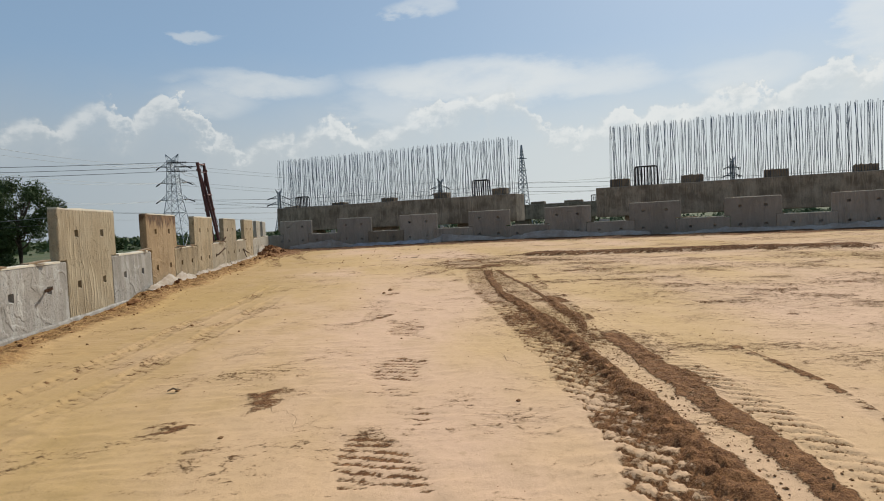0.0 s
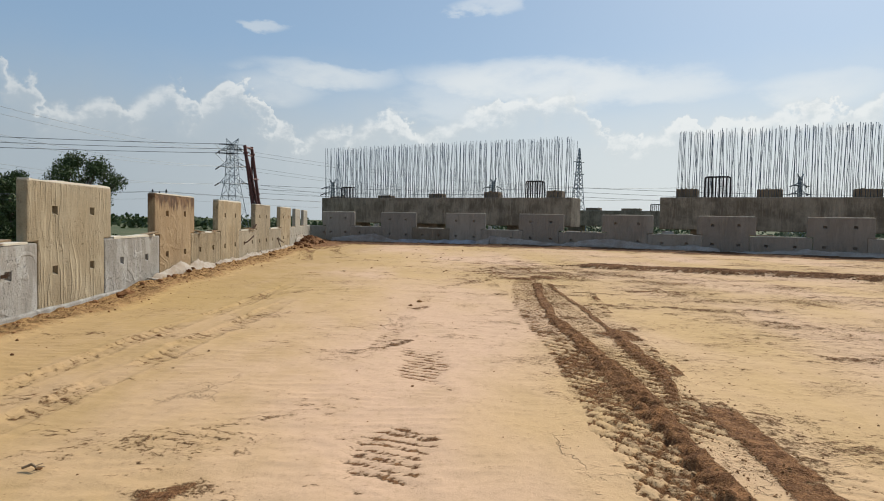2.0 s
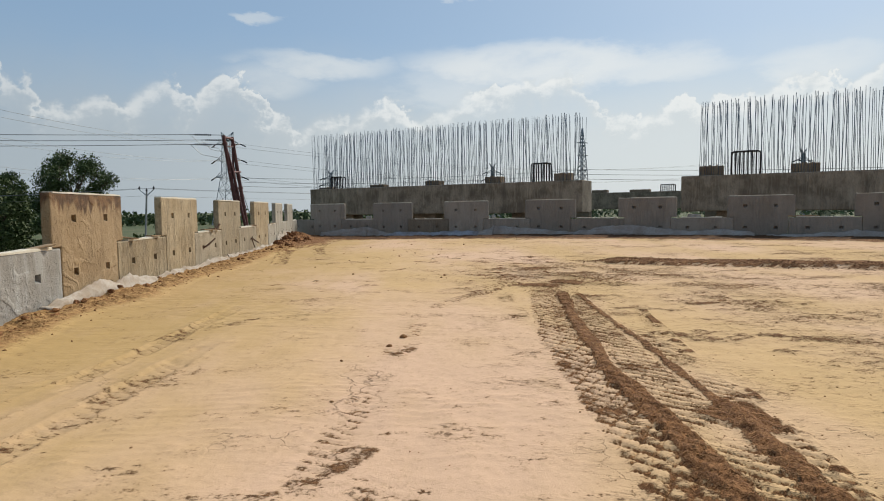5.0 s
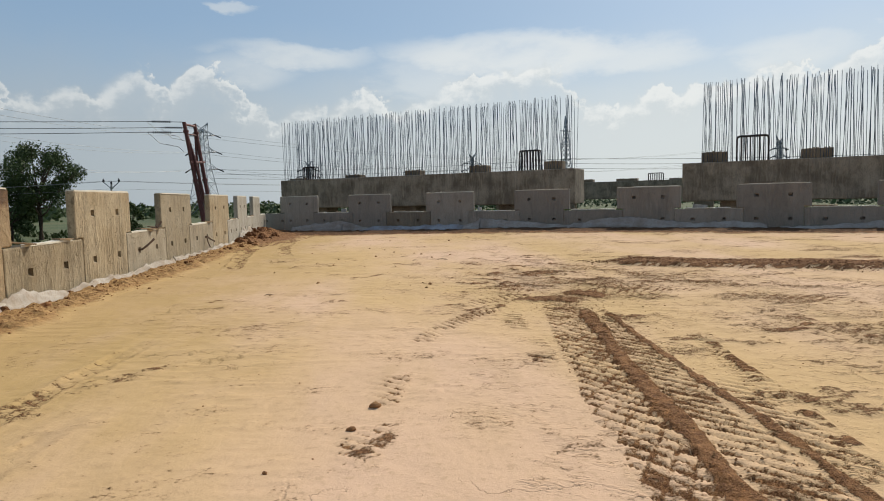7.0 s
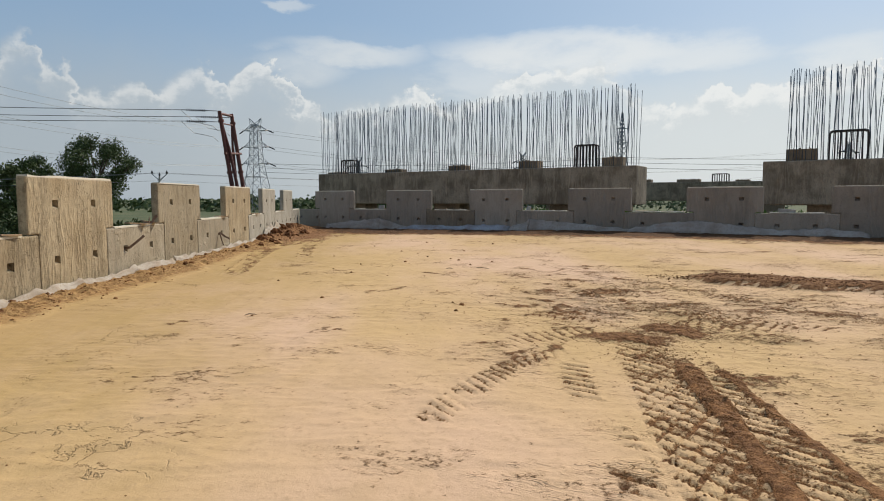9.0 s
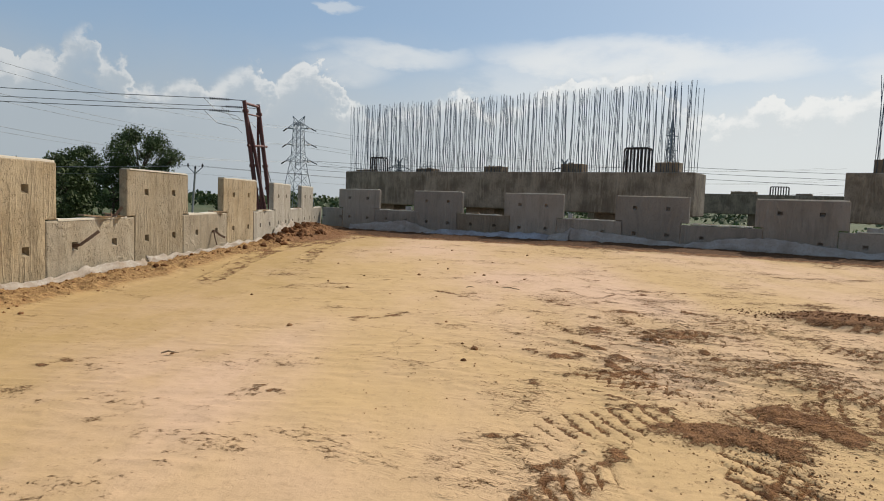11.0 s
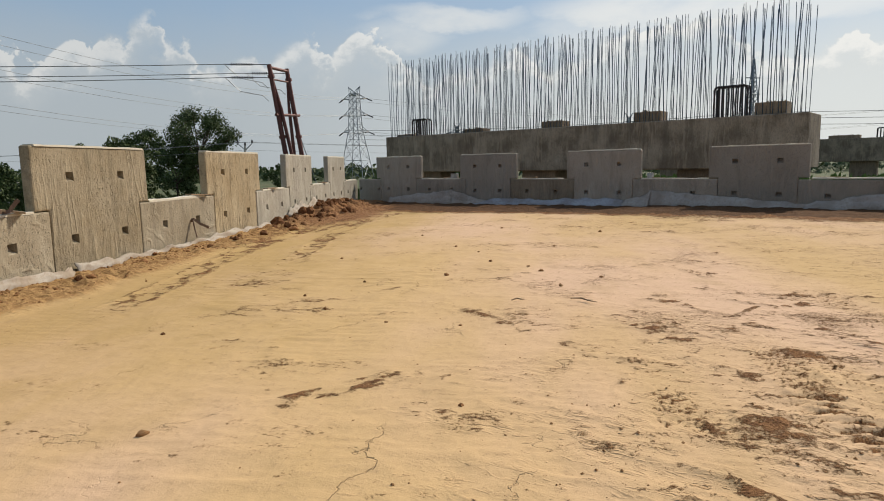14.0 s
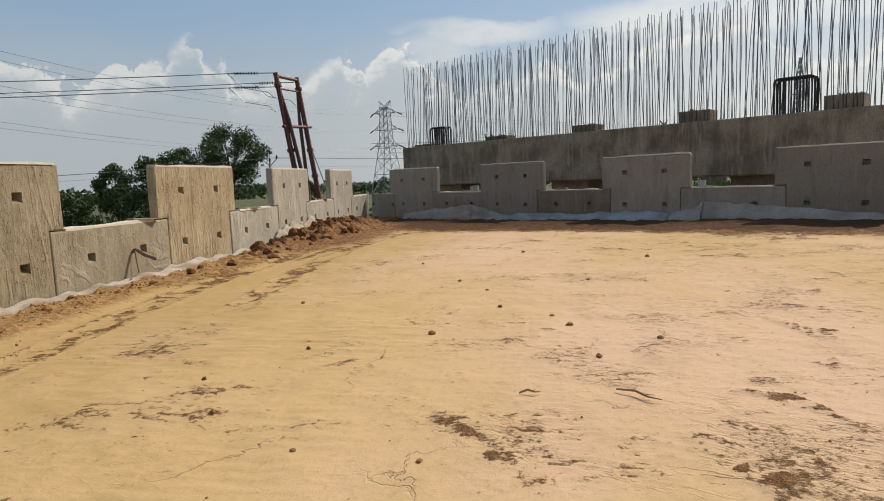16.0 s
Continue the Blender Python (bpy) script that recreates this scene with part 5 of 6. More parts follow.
def north_cloth(s0, s1, heights, seed, label, width=0.55, mat=None):
    a = radians(-32.4)
    d, nr = Vector((math.cos(a), math.sin(a), 0)), Vector((math.sin(a), -math.cos(a), 0))
    line = []
    n = int((s1 - s0) / 0.12)
    for i in range(n + 1):
        s = s0 + (s1 - s0) * i / n
        t = i / n * (len(heights) - 1)
        k = min(int(t), len(heights) - 2)
        h = heights[k] * (1 - t + k) + heights[k + 1] * (t - k)
        p = Vector((-0.01, 29.36, 0)) + d * s + nr * 0.02
        g = p + nr * 0.3
        w = width * (0.6 + 0.8 * abs(noise.noise(Vector((s * 0.5, seed, 3)))))
        line.append((Vector((p.x, p.y, fill_z(g.x, g.y) - 0.02)), nr, h, w))
    ob = part("geotextile_sheet", cloth_bm(line, seed), mat or M_SHEET, smooth=True)
    tagged(ob, label, "fabric sheet", "geotextile sheets")


north_cloth(0.8, 3.9, (0.20, 0.30, 0.40, 0.50), 11, "grey geotextile sagging against the shaded wall", 0.32)
north_cloth(3.85, 5.7, (0.50, 0.34, 0.18, 0.04), 16, "folded edge of grey geotextile slanting down the wall", 0.3)
north_cloth(4.9, 10.3, (0.05, 0.22, 0.20, 0.16, 0.20, 0.24, 0.20), 12, "pale bluish geotextile lying at the wall's foot", 0.6, M_BLUE)
north_cloth(10.0, 11.1, (0.14, 0.24, 0.44), 13, "grey geotextile drawn up to a peak on the wall", 0.4)
north_cloth(11.05, 15.2, (0.46, 0.34, 0.25, 0.18, 0.12), 14, "grey geotextile edge sloping down along the wall", 0.32)
north_cloth(14.9, 22.0, (0.12, 0.34, 0.44, 0.30, 0.16, 0.26, 0.14), 17, "long grey geotextile drape along the shaded wall", 0.38)
north_cloth(22.4, 34.0, (0.06, 0.22, 0.16, 0.3, 0.1), 15, "long grey geotextile drape along the shaded wall")

# ---- tie strips, boards and rubble on the walls ----


def strip_thing(y, z, reach, up, side, label="rusty steel tie strip bent out of a panel pocket"):
    bm = bmesh.new()
    pts = [Vector((-0.06, 0, 0)), Vector((0.05, 0, 0.02)), Vector((reach * 0.6, side * 0.4, up * 0.5)), Vector((reach, side, up))]
    for a, b in zip(pts, pts[1:]):
        d = (b - a).normalized()
        q = d.to_track_quat("X", "Z").to_matrix().to_4x4()
        add_box(bm, (0, -0.004, -0.022), ((b - a).length + 0.01, 0.004, 0.022), 0, Matrix.Translation(a) @ q)
    x = float(wall_x(np.array([y]))[0])
    ob = part("tie_strip", bm, M_STRIP, at=pose(x, y, z))
    tagged(ob, label, "steel strip", "tie strips")


for y, z, r, u, sd in ((10.58, 0.50, 0.24, 0.22, 0.16), (11.55, 0.93, 0.12, 0.14, 0.05), (11.42, 0.93, 0.10, 0.10, -0.10), (15.55, 0.49, 0.22, -0.14, 0.18), (15.52, 0.47, 0.16, -0.26, -0.10), (-1.15, 0.5, 0.16, 0.06, -0.12)):
    strip_thing(y, z, r, u, sd)


def board(y, z, length, turn, tip, label, roll=0.0):
    bm = bmesh.new()
    add_box(bm, (-length / 2, -0.07, -0.012), (length / 2, 0.07, 0.012), 0.004)
    x = float(wall_x(np.array([y]))[0])
    ob = part("board", bm, M_WOOD, at=pose(x - 0.03, y, z, roll, tip, turn))
    tagged(ob, label, "wooden board", "boards on the wall")


LBL = "short weathered wooden board lying across the wall's top"
for y, tn, tp, ln in ((-2.4, 80, 6, 0.34), (-1.28, 75, -4, 0.42), (3.35, 66, -8, 0.36), (6.2, 60, 8, 0.36), (7.4, 84, 3, 0.36), (11.1, 70, 4, 0.5), (11.62, 50, 10, 0.32), (15.9, 78, 3, 0.5), (19.3, 80, 0, 0.42), (24.0, 84, 2, 0.4)):
    board(y, 0.925 + abs(math.sin(radians(tp))) * ln * 0.35, ln, tn, tp, LBL)


def far_clutter(s, w, h, name, mat, label, cat, off=0.08):
    bm = bmesh.new()
    add_box(bm, (-w / 2, -0.05, 0), (w / 2, 0.05, h), 0.008)
    bmesh.ops.transform(bm, matrix=pose(0, 0, 0, 0, random.uniform(-6, 6), random.uniform(-10, 10)), verts=bm.verts)
    ob = part(name, bm, mat, at=far_pose(s, off, 0.905))
    tagged(ob, label, cat)


for s in (3.8, 7.0, 11.2, 15.4, 18.4, 23.6, 27.2):
    far_clutter(s, random.uniform(0.5, 1.0), random.uniform(0.03, 0.06), "batten", M_WOOD, "thin timber batten lying on the low panel", "timber")
for s, w, h in ((3.9, 0.28, 0.18), (19.8, 0.5, 0.12), (11.0, 0.16, 0.16)):
    far_clutter(s, w, h, "cement_lump", M_PALE, "pale broken lump of cement on the low panel", "rubble")


def clod_bm(size, seed, flat=0.7, sub=2):
    bm = bmesh.new()
    bmesh.ops.create_icosphere(bm, subdivisions=sub, radius=size)
    for v in bm.verts:
        n1 = noise.noise(v.co * (1.6 / size) + Vector((seed, 0, 0)))
        n2 = noise.noise(v.co * (4.5 / size) + Vector((0, seed, 0)))
        v.co *= 1 + 0.5 * n1 + 0.2 * n2
        v.co.z *= flat
    return bm


CLODS = [finish("clod", clod_bm(1.0, 3.7 * k, 0.5 + 0.08 * k), m, False) for k, m in enumerate((M_DARKCLOD, M_CLOD, M_DARKCLOD, M_CLOD, M_WET))]


def clod(x, y, size, k, label, group="loose clods"):
    ob = part("soil_clod", CLODS[k % 5])
    ob.matrix_basis = Matrix.LocRotScale((x, y, fill_z(x, y) + size * 0.22), Euler((random.uniform(-0.3, 0.3), random.uniform(-0.3, 0.3), random.uniform(0, 6))), (size, size * random.uniform(0.7, 1.0), size))
    tagged(ob, label, "clod", group)


for i, (x, y, s) in enumerate(((3.58, -7.03, 0.035), (1.97, -5.07, 0.03), (3.02, -5.83, 0.03), (2.28, -2.29, 0.045), (1.34, -3.21, 0.035), (4.56, -1.34, 0.03), (4.97, 12.8, 0.075), (6.36, 12.18, 0.055),
                                (4.04, 10.82, 0.05), (3.61, 11.43, 0.045), (5.42, 10.35, 0.04), (6.87, 12.73, 0.05), (6.15, 13.18, 0.06), (5.94, 7.2, 0.075), (5.83, 7.38, 0.03), (3.38, 6.57, 0.035), (1.11, 7.87, 0.06),
                                (3.99, 7.95, 0.06), (5.63, 8.51, 0.04), (4.06, 12.22, 0.04), (5.99, 13.57, 0.05), (4.76, 15.58, 0.06), (7.35, 17.53, 0.08), (3.22, 14.06, 0.05), (5.45, 13.91, 0.05), (4.75, 10.38, 0.035),
                                (4.94, 0.5, 0.06), (5.09, 0.93, 0.075), (4.51, -0.08, 0.03), (5.85, 6.72, 0.05), (5.2, 14.9, 0.05), (6.4, 15.6, 0.05), (3.9, 17.2, 0.05), (5.4, 18.4, 0.06), (2.9, 9.9, 0.04), (4.9, -4.2, 0.03), (5.5, -6.8, 0.035), (3.0, -3.0, 0.03))):
    clod(x, y, s * 0.5, i, "small dark clod of dry soil on the sand")
clod(0.36, 1.38, 0.12, 1, "brown lump of clay against the wall's foot")
for i in range(120):
    y = random.gauss(22.4, 2.2)
    x = float(wall_x(np.array([y]))[0]) + abs(random.gauss(0.2, 0.38)) + 0.15
    clod(x, min(y, 27.5), 0.04 + 0.13 * random.random() ** 1.8, 1 if random.random() < 0.25 else 4, "reddish clay lump in the rubble heap", "rubble heap")
for i in range(40):
    y = random.uniform(-6, 20)
    clod(float(wall_x(np.array([y]))[0]) + random.uniform(0.12, 0.6), y, random.uniform(0.025, 0.07), 1 if random.random() < 0.6 else 4, "brown clay lump on the bank below the wall", "bank lumps")


def crumbs(name, label, count, place, smin, smax, mat, seed):
    """Countless crumbs of soil in one mesh."""
    rnd = np.random.RandomState(seed)
    base = np.array([(1, 0, 0), (-1, 0, 0), (0, 1, 0), (0, -1, 0), (0, 0, 1), (0, 0, -0.6), (0.6, 0.6, 0.35), (-0.6, 0.55, 0.3), (0.55, -0.6, 0.3), (-0.6, -0.6, 0.4)])
    tri = [(4, 0, 6), (4, 6, 2), (4, 2, 7), (4, 7, 1), (4, 1, 9), (4, 9, 3), (4, 3, 8), (4, 8, 0), (5, 6, 0), (5, 2, 6), (5, 7, 2), (5, 1, 7), (5, 9, 1), (5, 3, 9), (5, 8, 3), (5, 0, 8)]
    px, py = place(rnd, count)
    pz = fill_relief(px.copy(), py.copy())[0]
    verts, faces = [], []
    for i in range(count):
        s = smin + (smax - smin) * rnd.rand() ** 3
        a = rnd.rand() * 6.28
        b = base * (0.65 + 0.7 * rnd.rand(10, 1)) * s
        c, d = math.cos(a), math.sin(a)
        w = np.stack((b[:, 0] * c - b[:, 1] * d + px[i], b[:, 0] * d + b[:, 1] * c + py[i], b[:, 2] * 0.8 + pz[i] + s * 0.25), 1)
        o = len(verts)
        verts += w.tolist()
        faces += [(p + o, q + o, r + o) for p, q, r in tri]
    me = bpy.data.meshes.new(name)
    me.from_pydata(verts, [], faces)
    me.materials.append(mat)
    tagged(new(name, me), label, "soil crumbs", kind="stuff")


def along_ruts(rnd, n):
    line = np.array(bend([(6.2, -9.3), (6.5, -6.4), (6.85, -3.0), (7.1, 0.5), (7.5, 3.8), (7.6, 5.4)], 8))
    t = rnd.rand(n) * (len(line) - 1.001)
    k = t.astype(int)
    p = line[k] + (line[k + 1] - line[k]) * (t - k)[:, None]
    return p[:, 0] + rnd.normal(0.05, 0.22, n), p[:, 1] + rnd.normal(0, 0.1, n)


def over_fill(rnd, n):
    return rnd.uniform(0.8, 11, n), rnd.uniform(-8.5, 22, n)


def on_right(rnd, n):
    return 7.2 + np.abs(rnd.normal(0, 2.6, n)), rnd.uniform(-6, 12, n)


def turning(rnd, n):
    return rnd.normal(7.6, 1.1, n), rnd.normal(6.6, 1.5, n)


def windrow(rnd, n):
    t = rnd.rand(n)
    return 9.6 + 8.9 * t + rnd.normal(0, 0.2, n), 10.2 - 6.0 * t + rnd.normal(0, 0.25, n)


def by_wall(rnd, n):
    y = rnd.uniform(-6, 27, n)
    return wall_x(y) + 0.1 + np.abs(rnd.normal(0, 0.38, n)), y


crumbs("rut_crumbs", "dark crumbled soil along the tyre ruts", 5000, along_ruts, 0.003, 0.011, M_DARKCLOD, 1)
crumbs("sand_crumbs", "small soil crumbs scattered over the sand", 800, over_fill, 0.003, 0.009, M_DARKCLOD, 2)
crumbs("right_crumbs", "small soil crumbs scattered over the churned sand", 1000, on_right, 0.003, 0.010, M_DARKCLOD, 3)
crumbs("turn_crumbs", "crumbled soil where the tracks turn", 1500, turning, 0.003, 0.011, M_DARKCLOD, 4)
crumbs("windrow_crumbs", "crumbled dark soil heaped in a low windrow", 3000, windrow, 0.006, 0.02, M_WET, 5)
crumbs("bank_crumbs", "brown clay crumbs on the bank below the wall", 3000, by_wall, 0.005, 0.024, M_CLOD, 6)


def twig(x, y, length, turn, label):
    bm = bmesh.new()
    add_tube(bm, [(-length / 2, 0, 0.01), (-length * 0.1, 0.015, 0.025), (length * 0.25, -0.01, 0.02), (length / 2, 0.02, 0.012)], [0.006, 0.008, 0.006, 0.003], 6)
    add_tube(bm, [(length * 0.1, 0, 0.02), (length * 0.3, 0.04, 0.02)], [0.004, 0.002], 5)
    ob = part("twig", bm, M_WOOD, at=pose(x, y, fill_z(x, y) + 0.005, 0, 0, turn))
    tagged(ob, label, "twig", "twigs")


for x, y, ln, tn in ((3.38, 6.53, 0.14, 10), (6.54, 11.3, 0.30, -40), (5.9, 11.3, 0.13, 5), (3.0, -5.85, 0.10, 0)):
    twig(x, y, ln, tn, "dark dry twig lying on the sand")

# ---- poles, pylons and wires ----
GZ = -5.5


def wire(name, a, b, sag, r, label, group, mat=None):
    a, b = Vector(a), Vector(b)
    pts = []
    for k in range(25):
        t = k / 24
        p = a.lerp(b, t)
        p.z -= sag * 4 * t * (1 - t)
        pts.append(p)
    bm = bmesh.new()
    add_tube(bm, pts, r, 4)
    tagged(part(name, bm, mat or M_WIRE), label, "power line", group)


def h_pole():
    """A four-legged frame of red steel poles leaning west, with cross arms, strain insulators and a stay."""
    hp = thing("utility_pole", "leaning rust-red steel pole frame with cross arms", "utility pole", at=pose(0, 0, 0))
    tops = (Vector((-5.25, 31.9, 5.85)), Vector((-5.36, 34.2, 6.0)))
    feet = (Vector((-3.75, 32.2, GZ)), Vector((-3.95, 34.6, GZ)))
    for t, f in zip(tops, feet):
        bm = bmesh.new()
        add_rod(bm, f, t, 0.13, 0.10, 8)
        for k in (0.62, 0.72, 0.95):
            add_rod(bm, f.lerp(t, k), f.lerp(t, k + 0.012), 0.15, None, 8)
        part("pole", bm, M_RED, hp)
    for k, (t, f) in enumerate(zip(tops, feet)):
        bm = bmesh.new()
        o = Vector((0.93, 0.36, 0)) * (0.45 if k == 0 else -0.6)
        add_rod(bm, f + o * 1.4, f.lerp(t, 0.84) + o * 0.35, 0.095, 0.08, 7)
        add_rod(bm, f.lerp(t, 0.84) + o * 0.35, t + Vector((0, 0, -0.12)), 0.07, 0.05, 7)
        part("strut", bm, M_RED, hp)
    a, b = tops
    for z, r, over in ((-0.12, 0.07, 0.15), (-0.62, 0.04, 0.0), (-2.15, 0.07, 0.7)):
        bm = bmesh.new()
        d = (b - a).normalized()
        p, q = a + Vector((-z * 0.13, 0, z)), b + Vector((-z * 0.13, 0, z))
        add_rod(bm, p - d * over * 0.3, q + d * over, r, None, 6)
        part("cross_arm", bm, M_RED, hp)
    bm = bmesh.new()
    add_tube(bm, [b + Vector((0.1, 0.2, -2.1)), b + Vector((0.9, 1.0, -5.5)), b + Vector((1.8, 2.0, -11.4))], 0.02, 5)
    part("stay_wire", bm, M_WIRE, hp)
    bm = bmesh.new()
    add_rod(bm, b + Vector((0.93, 1.03, -5.6)), b + Vector((1.06, 1.18, -6.1)), 0.07, None, 7)
    part("stay_insulator", bm, M_INSUL, hp)
    for k, (p, dz) in enumerate(((a, 0.0), (a, -0.55), (b, -0.2))):
        s = p + Vector((-0.1, 0, dz))
        e = s + Vector((-1.5, -0.9, -0.06))
        bm = bmesh.new()
        add_rod(bm, s, e, 0.018, None, 5)
        for j in range(9):
            c = s.lerp(e, 0.35 + j * 0.06)
            add_rod(bm, c, s.lerp(e, 0.37 + j * 0.06), 0.07, 0.05, 8)
        part("strain_insulator", bm, M_INSUL, hp)
        wire("overhead_wire", e, e + Vector((-62, -38, 0.6)), 1.3, 0.016, "dark power line running off from the pole frame", "pole wires")
        bm = bmesh.new()
        add_tube(bm, [e, e + Vector((0.5, 0.3, -0.55)), s + Vector((-0.25, 0, -0.75)), s + Vector((0, 0, -1.0))], 0.014, 4)
        part("jumper", bm, M_WIRE, hp)


h_pole()


def y_pole(x, y, top, lean=0.0):
    p = thing("utility_pole", "grey cement pole with a V-shaped insulator bracket", "utility pole", at=pose(x, y, 0))
    bm = bmesh.new()
    add_rod(bm, (lean, 0, GZ), (0, 0, top), 0.16, 0.11, 8)
    part("pole", bm, M_POLE, p)
    for sx in (-1, 1):
        bm = bmesh.new()
        add_rod(bm, (0, 0, top - 0.5), (sx * 0.85, 0, top + 0.25), 0.06, 0.05, 6)
        part("bracket", bm, M_GALV_HAZE, p)
    for sx, z in ((-0.85, top + 0.25), (0, top), (0.85, top + 0.25)):
        bm = bmesh.new()
        add_rod(bm, (sx, 0, z), (sx, 0, z + 0.22), 0.09, 0.13, 8)
        add_rod(bm, (sx, 0, z + 0.22), (sx, 0, z + 0.42), 0.11, 0.05, 8)
        part("pin_insulator", bm, M_INSUL, p)


y_pole(-26.1, 73.6, 4.0, -0.6)


def pylon(x, y, turn, height, base, arms, label, member=0.09, waist=0.24):
    """A lattice tower: four legs, crossed bracing, arms with insulators and two horns."""
    py = thing("pylon", label, "pylon", "pylons", at=pose(x, y, GZ, 0, 0, turn))
    wz = height * 0.55

    def half(z):
        if z < wz:
            return base / 2 + (base * waist / 2 - base / 2) * z / wz
        return base * waist / 2 * (1 - 0.35 * (z - wz) / (height - wz))

    for sx in (-1, 1):
        for sy in (-1, 1):
            bm = bmesh.new()
            add_tube(bm, [(sx * half(z), sy * half(z), z) for z in (-0.5, wz, height * 0.93)], member * 1.3, 4)
            part("leg", bm, M_GALV_HAZE, py)
    
    bm = bmesh.new()
    z = 0.0
    while z < height * 0.92:
        step = max(1.3, half(z) * 1.55)
        z2 = min(z + step, height * 0.93)
        a, b = half(z), half(z2)
        for c in ((-1, -1, 1, -1), (1, -1, 1, 1), (1, 1, -1, 1), (-1, 1, -1, -1)):
            add_rod(bm, (c[0] * a, c[1] * a, z), (c[2] * b, c[3] * b, z2), member * 0.75, None, 4, False)
            add_rod(bm, (c[2] * a, c[3] * a, z), (c[0] * b, c[1] * b, z2), member * 0.75, None, 4, False)
            add_rod(bm, (c[0] * b, c[1] * b, z2), (c[2] * b, c[3] * b, z2), member * 0.75, None, 4, False)
        z = z2
    part("bracing", bm, M_GALV_HAZE, py)
    tips = []
    for az_, reach in arms:
        for sx in (-1, 1):
            bm = bmesh.new()
            h = half(az_)
            tip = Vector((sx * reach, 0, az_ + 0.15))
            for sy in (-1, 1):
                add_rod(bm, (sx * h, sy * h, az_), tip, member, None, 4)
                add_rod(bm, (sx * h, sy * h, az_ + reach * 0.38), tip, member, None, 4)
                for k in (0.35, 0.65):
                    add_rod(bm, Vector((sx * h, sy * h, az_)).lerp(tip, k), Vector((sx * h, sy * h, az_ + reach * 0.38)).lerp(tip, k), member * 0.6, None, 4)
            part("cross_arm", bm, M_GALV_HAZE, py)
            for e in ((-1, -0.5),):
                bm = bmesh.new()
                q = tip + Vector((sx * reach * 0.42, 1.0, -reach * 0.2))
                add_rod(bm, tip, q, member * 2.2, None, 6)
                q2 = tip + Vector((0.5 * -sx, -2.2, -0.5))
                add_rod(bm, tip, q2, member * 2.2, None, 6)
                part("insulator_string", bm, M_INSUL, py)
            tips.append(tip)
    for sx in (-1, 1):
        bm = bmesh.new()
        h = half(height * 0.93)
        for sy in (-1, 1):
            add_rod(bm, (-sx * h, sy * h, height * 0.90), (sx * height * 0.07, 0, height), member, None, 4)
            add_rod(bm, (sx * h, sy * h, height * 0.90), (sx * height * 0.07, 0, height), member, None, 4)
        part("horn", bm, M_GALV_HAZE, py)
    m = py.matrix_basis
    return [m @ t for t in tips]


# elevation of the great pylon: top about 41 m over the fill
PX, PY = -81.7, 318.2
tips = pylon(PX, PY, -12, 46.5, 13.0, ((40.3, 6.4), (32.3, 6.7), (24.0, 7.0)), "tall grey lattice transmission tower with three arms", 0.14, 0.40)
for i, t in enumerate(tips):
    west = i % 2 == 0
    e = Vector((-150 + (0 if west else 6), 40, t.z + 12.5))
    wire("transmission_line", t, e, 9.7, 0.05, "thin grey conductor of the transmission line", "transmission lines")
    wire("transmission_line", t, t + Vector((330, 120, -3)), 9.0, 0.05, "thin grey conductor of the transmission line", "transmission lines")
mast = thing("lattice_mast", "slim grey lattice mast behind the abutments", "mast", at=pose(28.0, 74.0, GZ, 0, 0, 20))
for sx in (-1, 1):
    for sy in (-1, 1):
        bm = bmesh.new()
        add_tube(bm, [(sx * 1.25, sy * 1.25, -0.3), (sx * 0.55, sy * 0.55, 9.5), (sx * 0.3, sy * 0.3, 13.5), (sx * 0.05, sy * 0.05, 16.8)], 0.05, 5)
        part("leg", bm, M_GALV_HAZE, mast)
bm = bmesh.new()
hw = lambda z: np.interp(z, (0, 9.5, 13.5, 16.8), (1.25, 0.55, 0.3, 0.05))
z = 0.0
while z < 16.2:
    z2 = z + max(0.45, hw(z) * 1.5)
    a, b = hw(z), hw(min(z2, 16.8))
    for c in ((-1, -1, 1, -1), (1, -1, 1, 1), (1, 1, -1, 1), (-1, 1, -1, -1)):
        add_rod(bm, (c[0] * a, c[1] * a, z), (c[2] * b, c[3] * b, z2), 0.03, None, 4, False)
        add_rod(bm, (c[2] * a, c[3] * a, z), (c[0] * b, c[1] * b, z2), 0.03, None, 4, False)
    z = z2
part("bracing", bm, M_GALV_HAZE, mast)
for zz in (11.5, 13.4, 15.0):
    bm = bmesh.new()
    add_rod(bm, (-0.8, 0, zz), (0.8, 0, zz), 0.06, None, 5)
    part("arm", bm, M_GALV_HAZE, mast)
for i, (za, zb) in enumerate(((6.1, 5.2), (5.5, 4.6), (4.9, 4.2))):
    wire("transmission_line", (-20, 92 + i, za + 0.4), (28, 74, za), 0.6, 0.022, "thin grey conductor behind the abutments", "transmission lines")
    wire("transmission_line", (28, 74, za), (130, 38 + i, za + 3.0), 2.0, 0.022, "thin grey conductor behind the abutments", "transmission lines")
for x, y, h in ((63.6, 405, 36), (-41, 407, 33), (232, 342, 38)):
    pylon(x, y, 20, h, 8.0, ((h * 0.82, 5.0), (h * 0.70, 5.5)), "hazy small lattice tower far off", 0.16)
for k in range(4):
    wire("overhead_wire", (-26.1 + (-0.85, 0, 0.85, 0)[k], 73.6, 4.4 - 0.9 * (k == 3)), (40 + k, 120, 5.0 - 0.9 * (k == 3)), 0.9, 0.011, "thin dark wire between distant poles", "pole wires")
    wire("overhead_wire", (-26.1 + (-0.85, 0, 0.85, 0)[k], 73.6, 4.4 - 0.9 * (k == 3)), (-110, 62 + k, 5.0), 1.4, 0.011, "thin dark wire between distant poles", "pole wires")

# ---- trees and fields ----


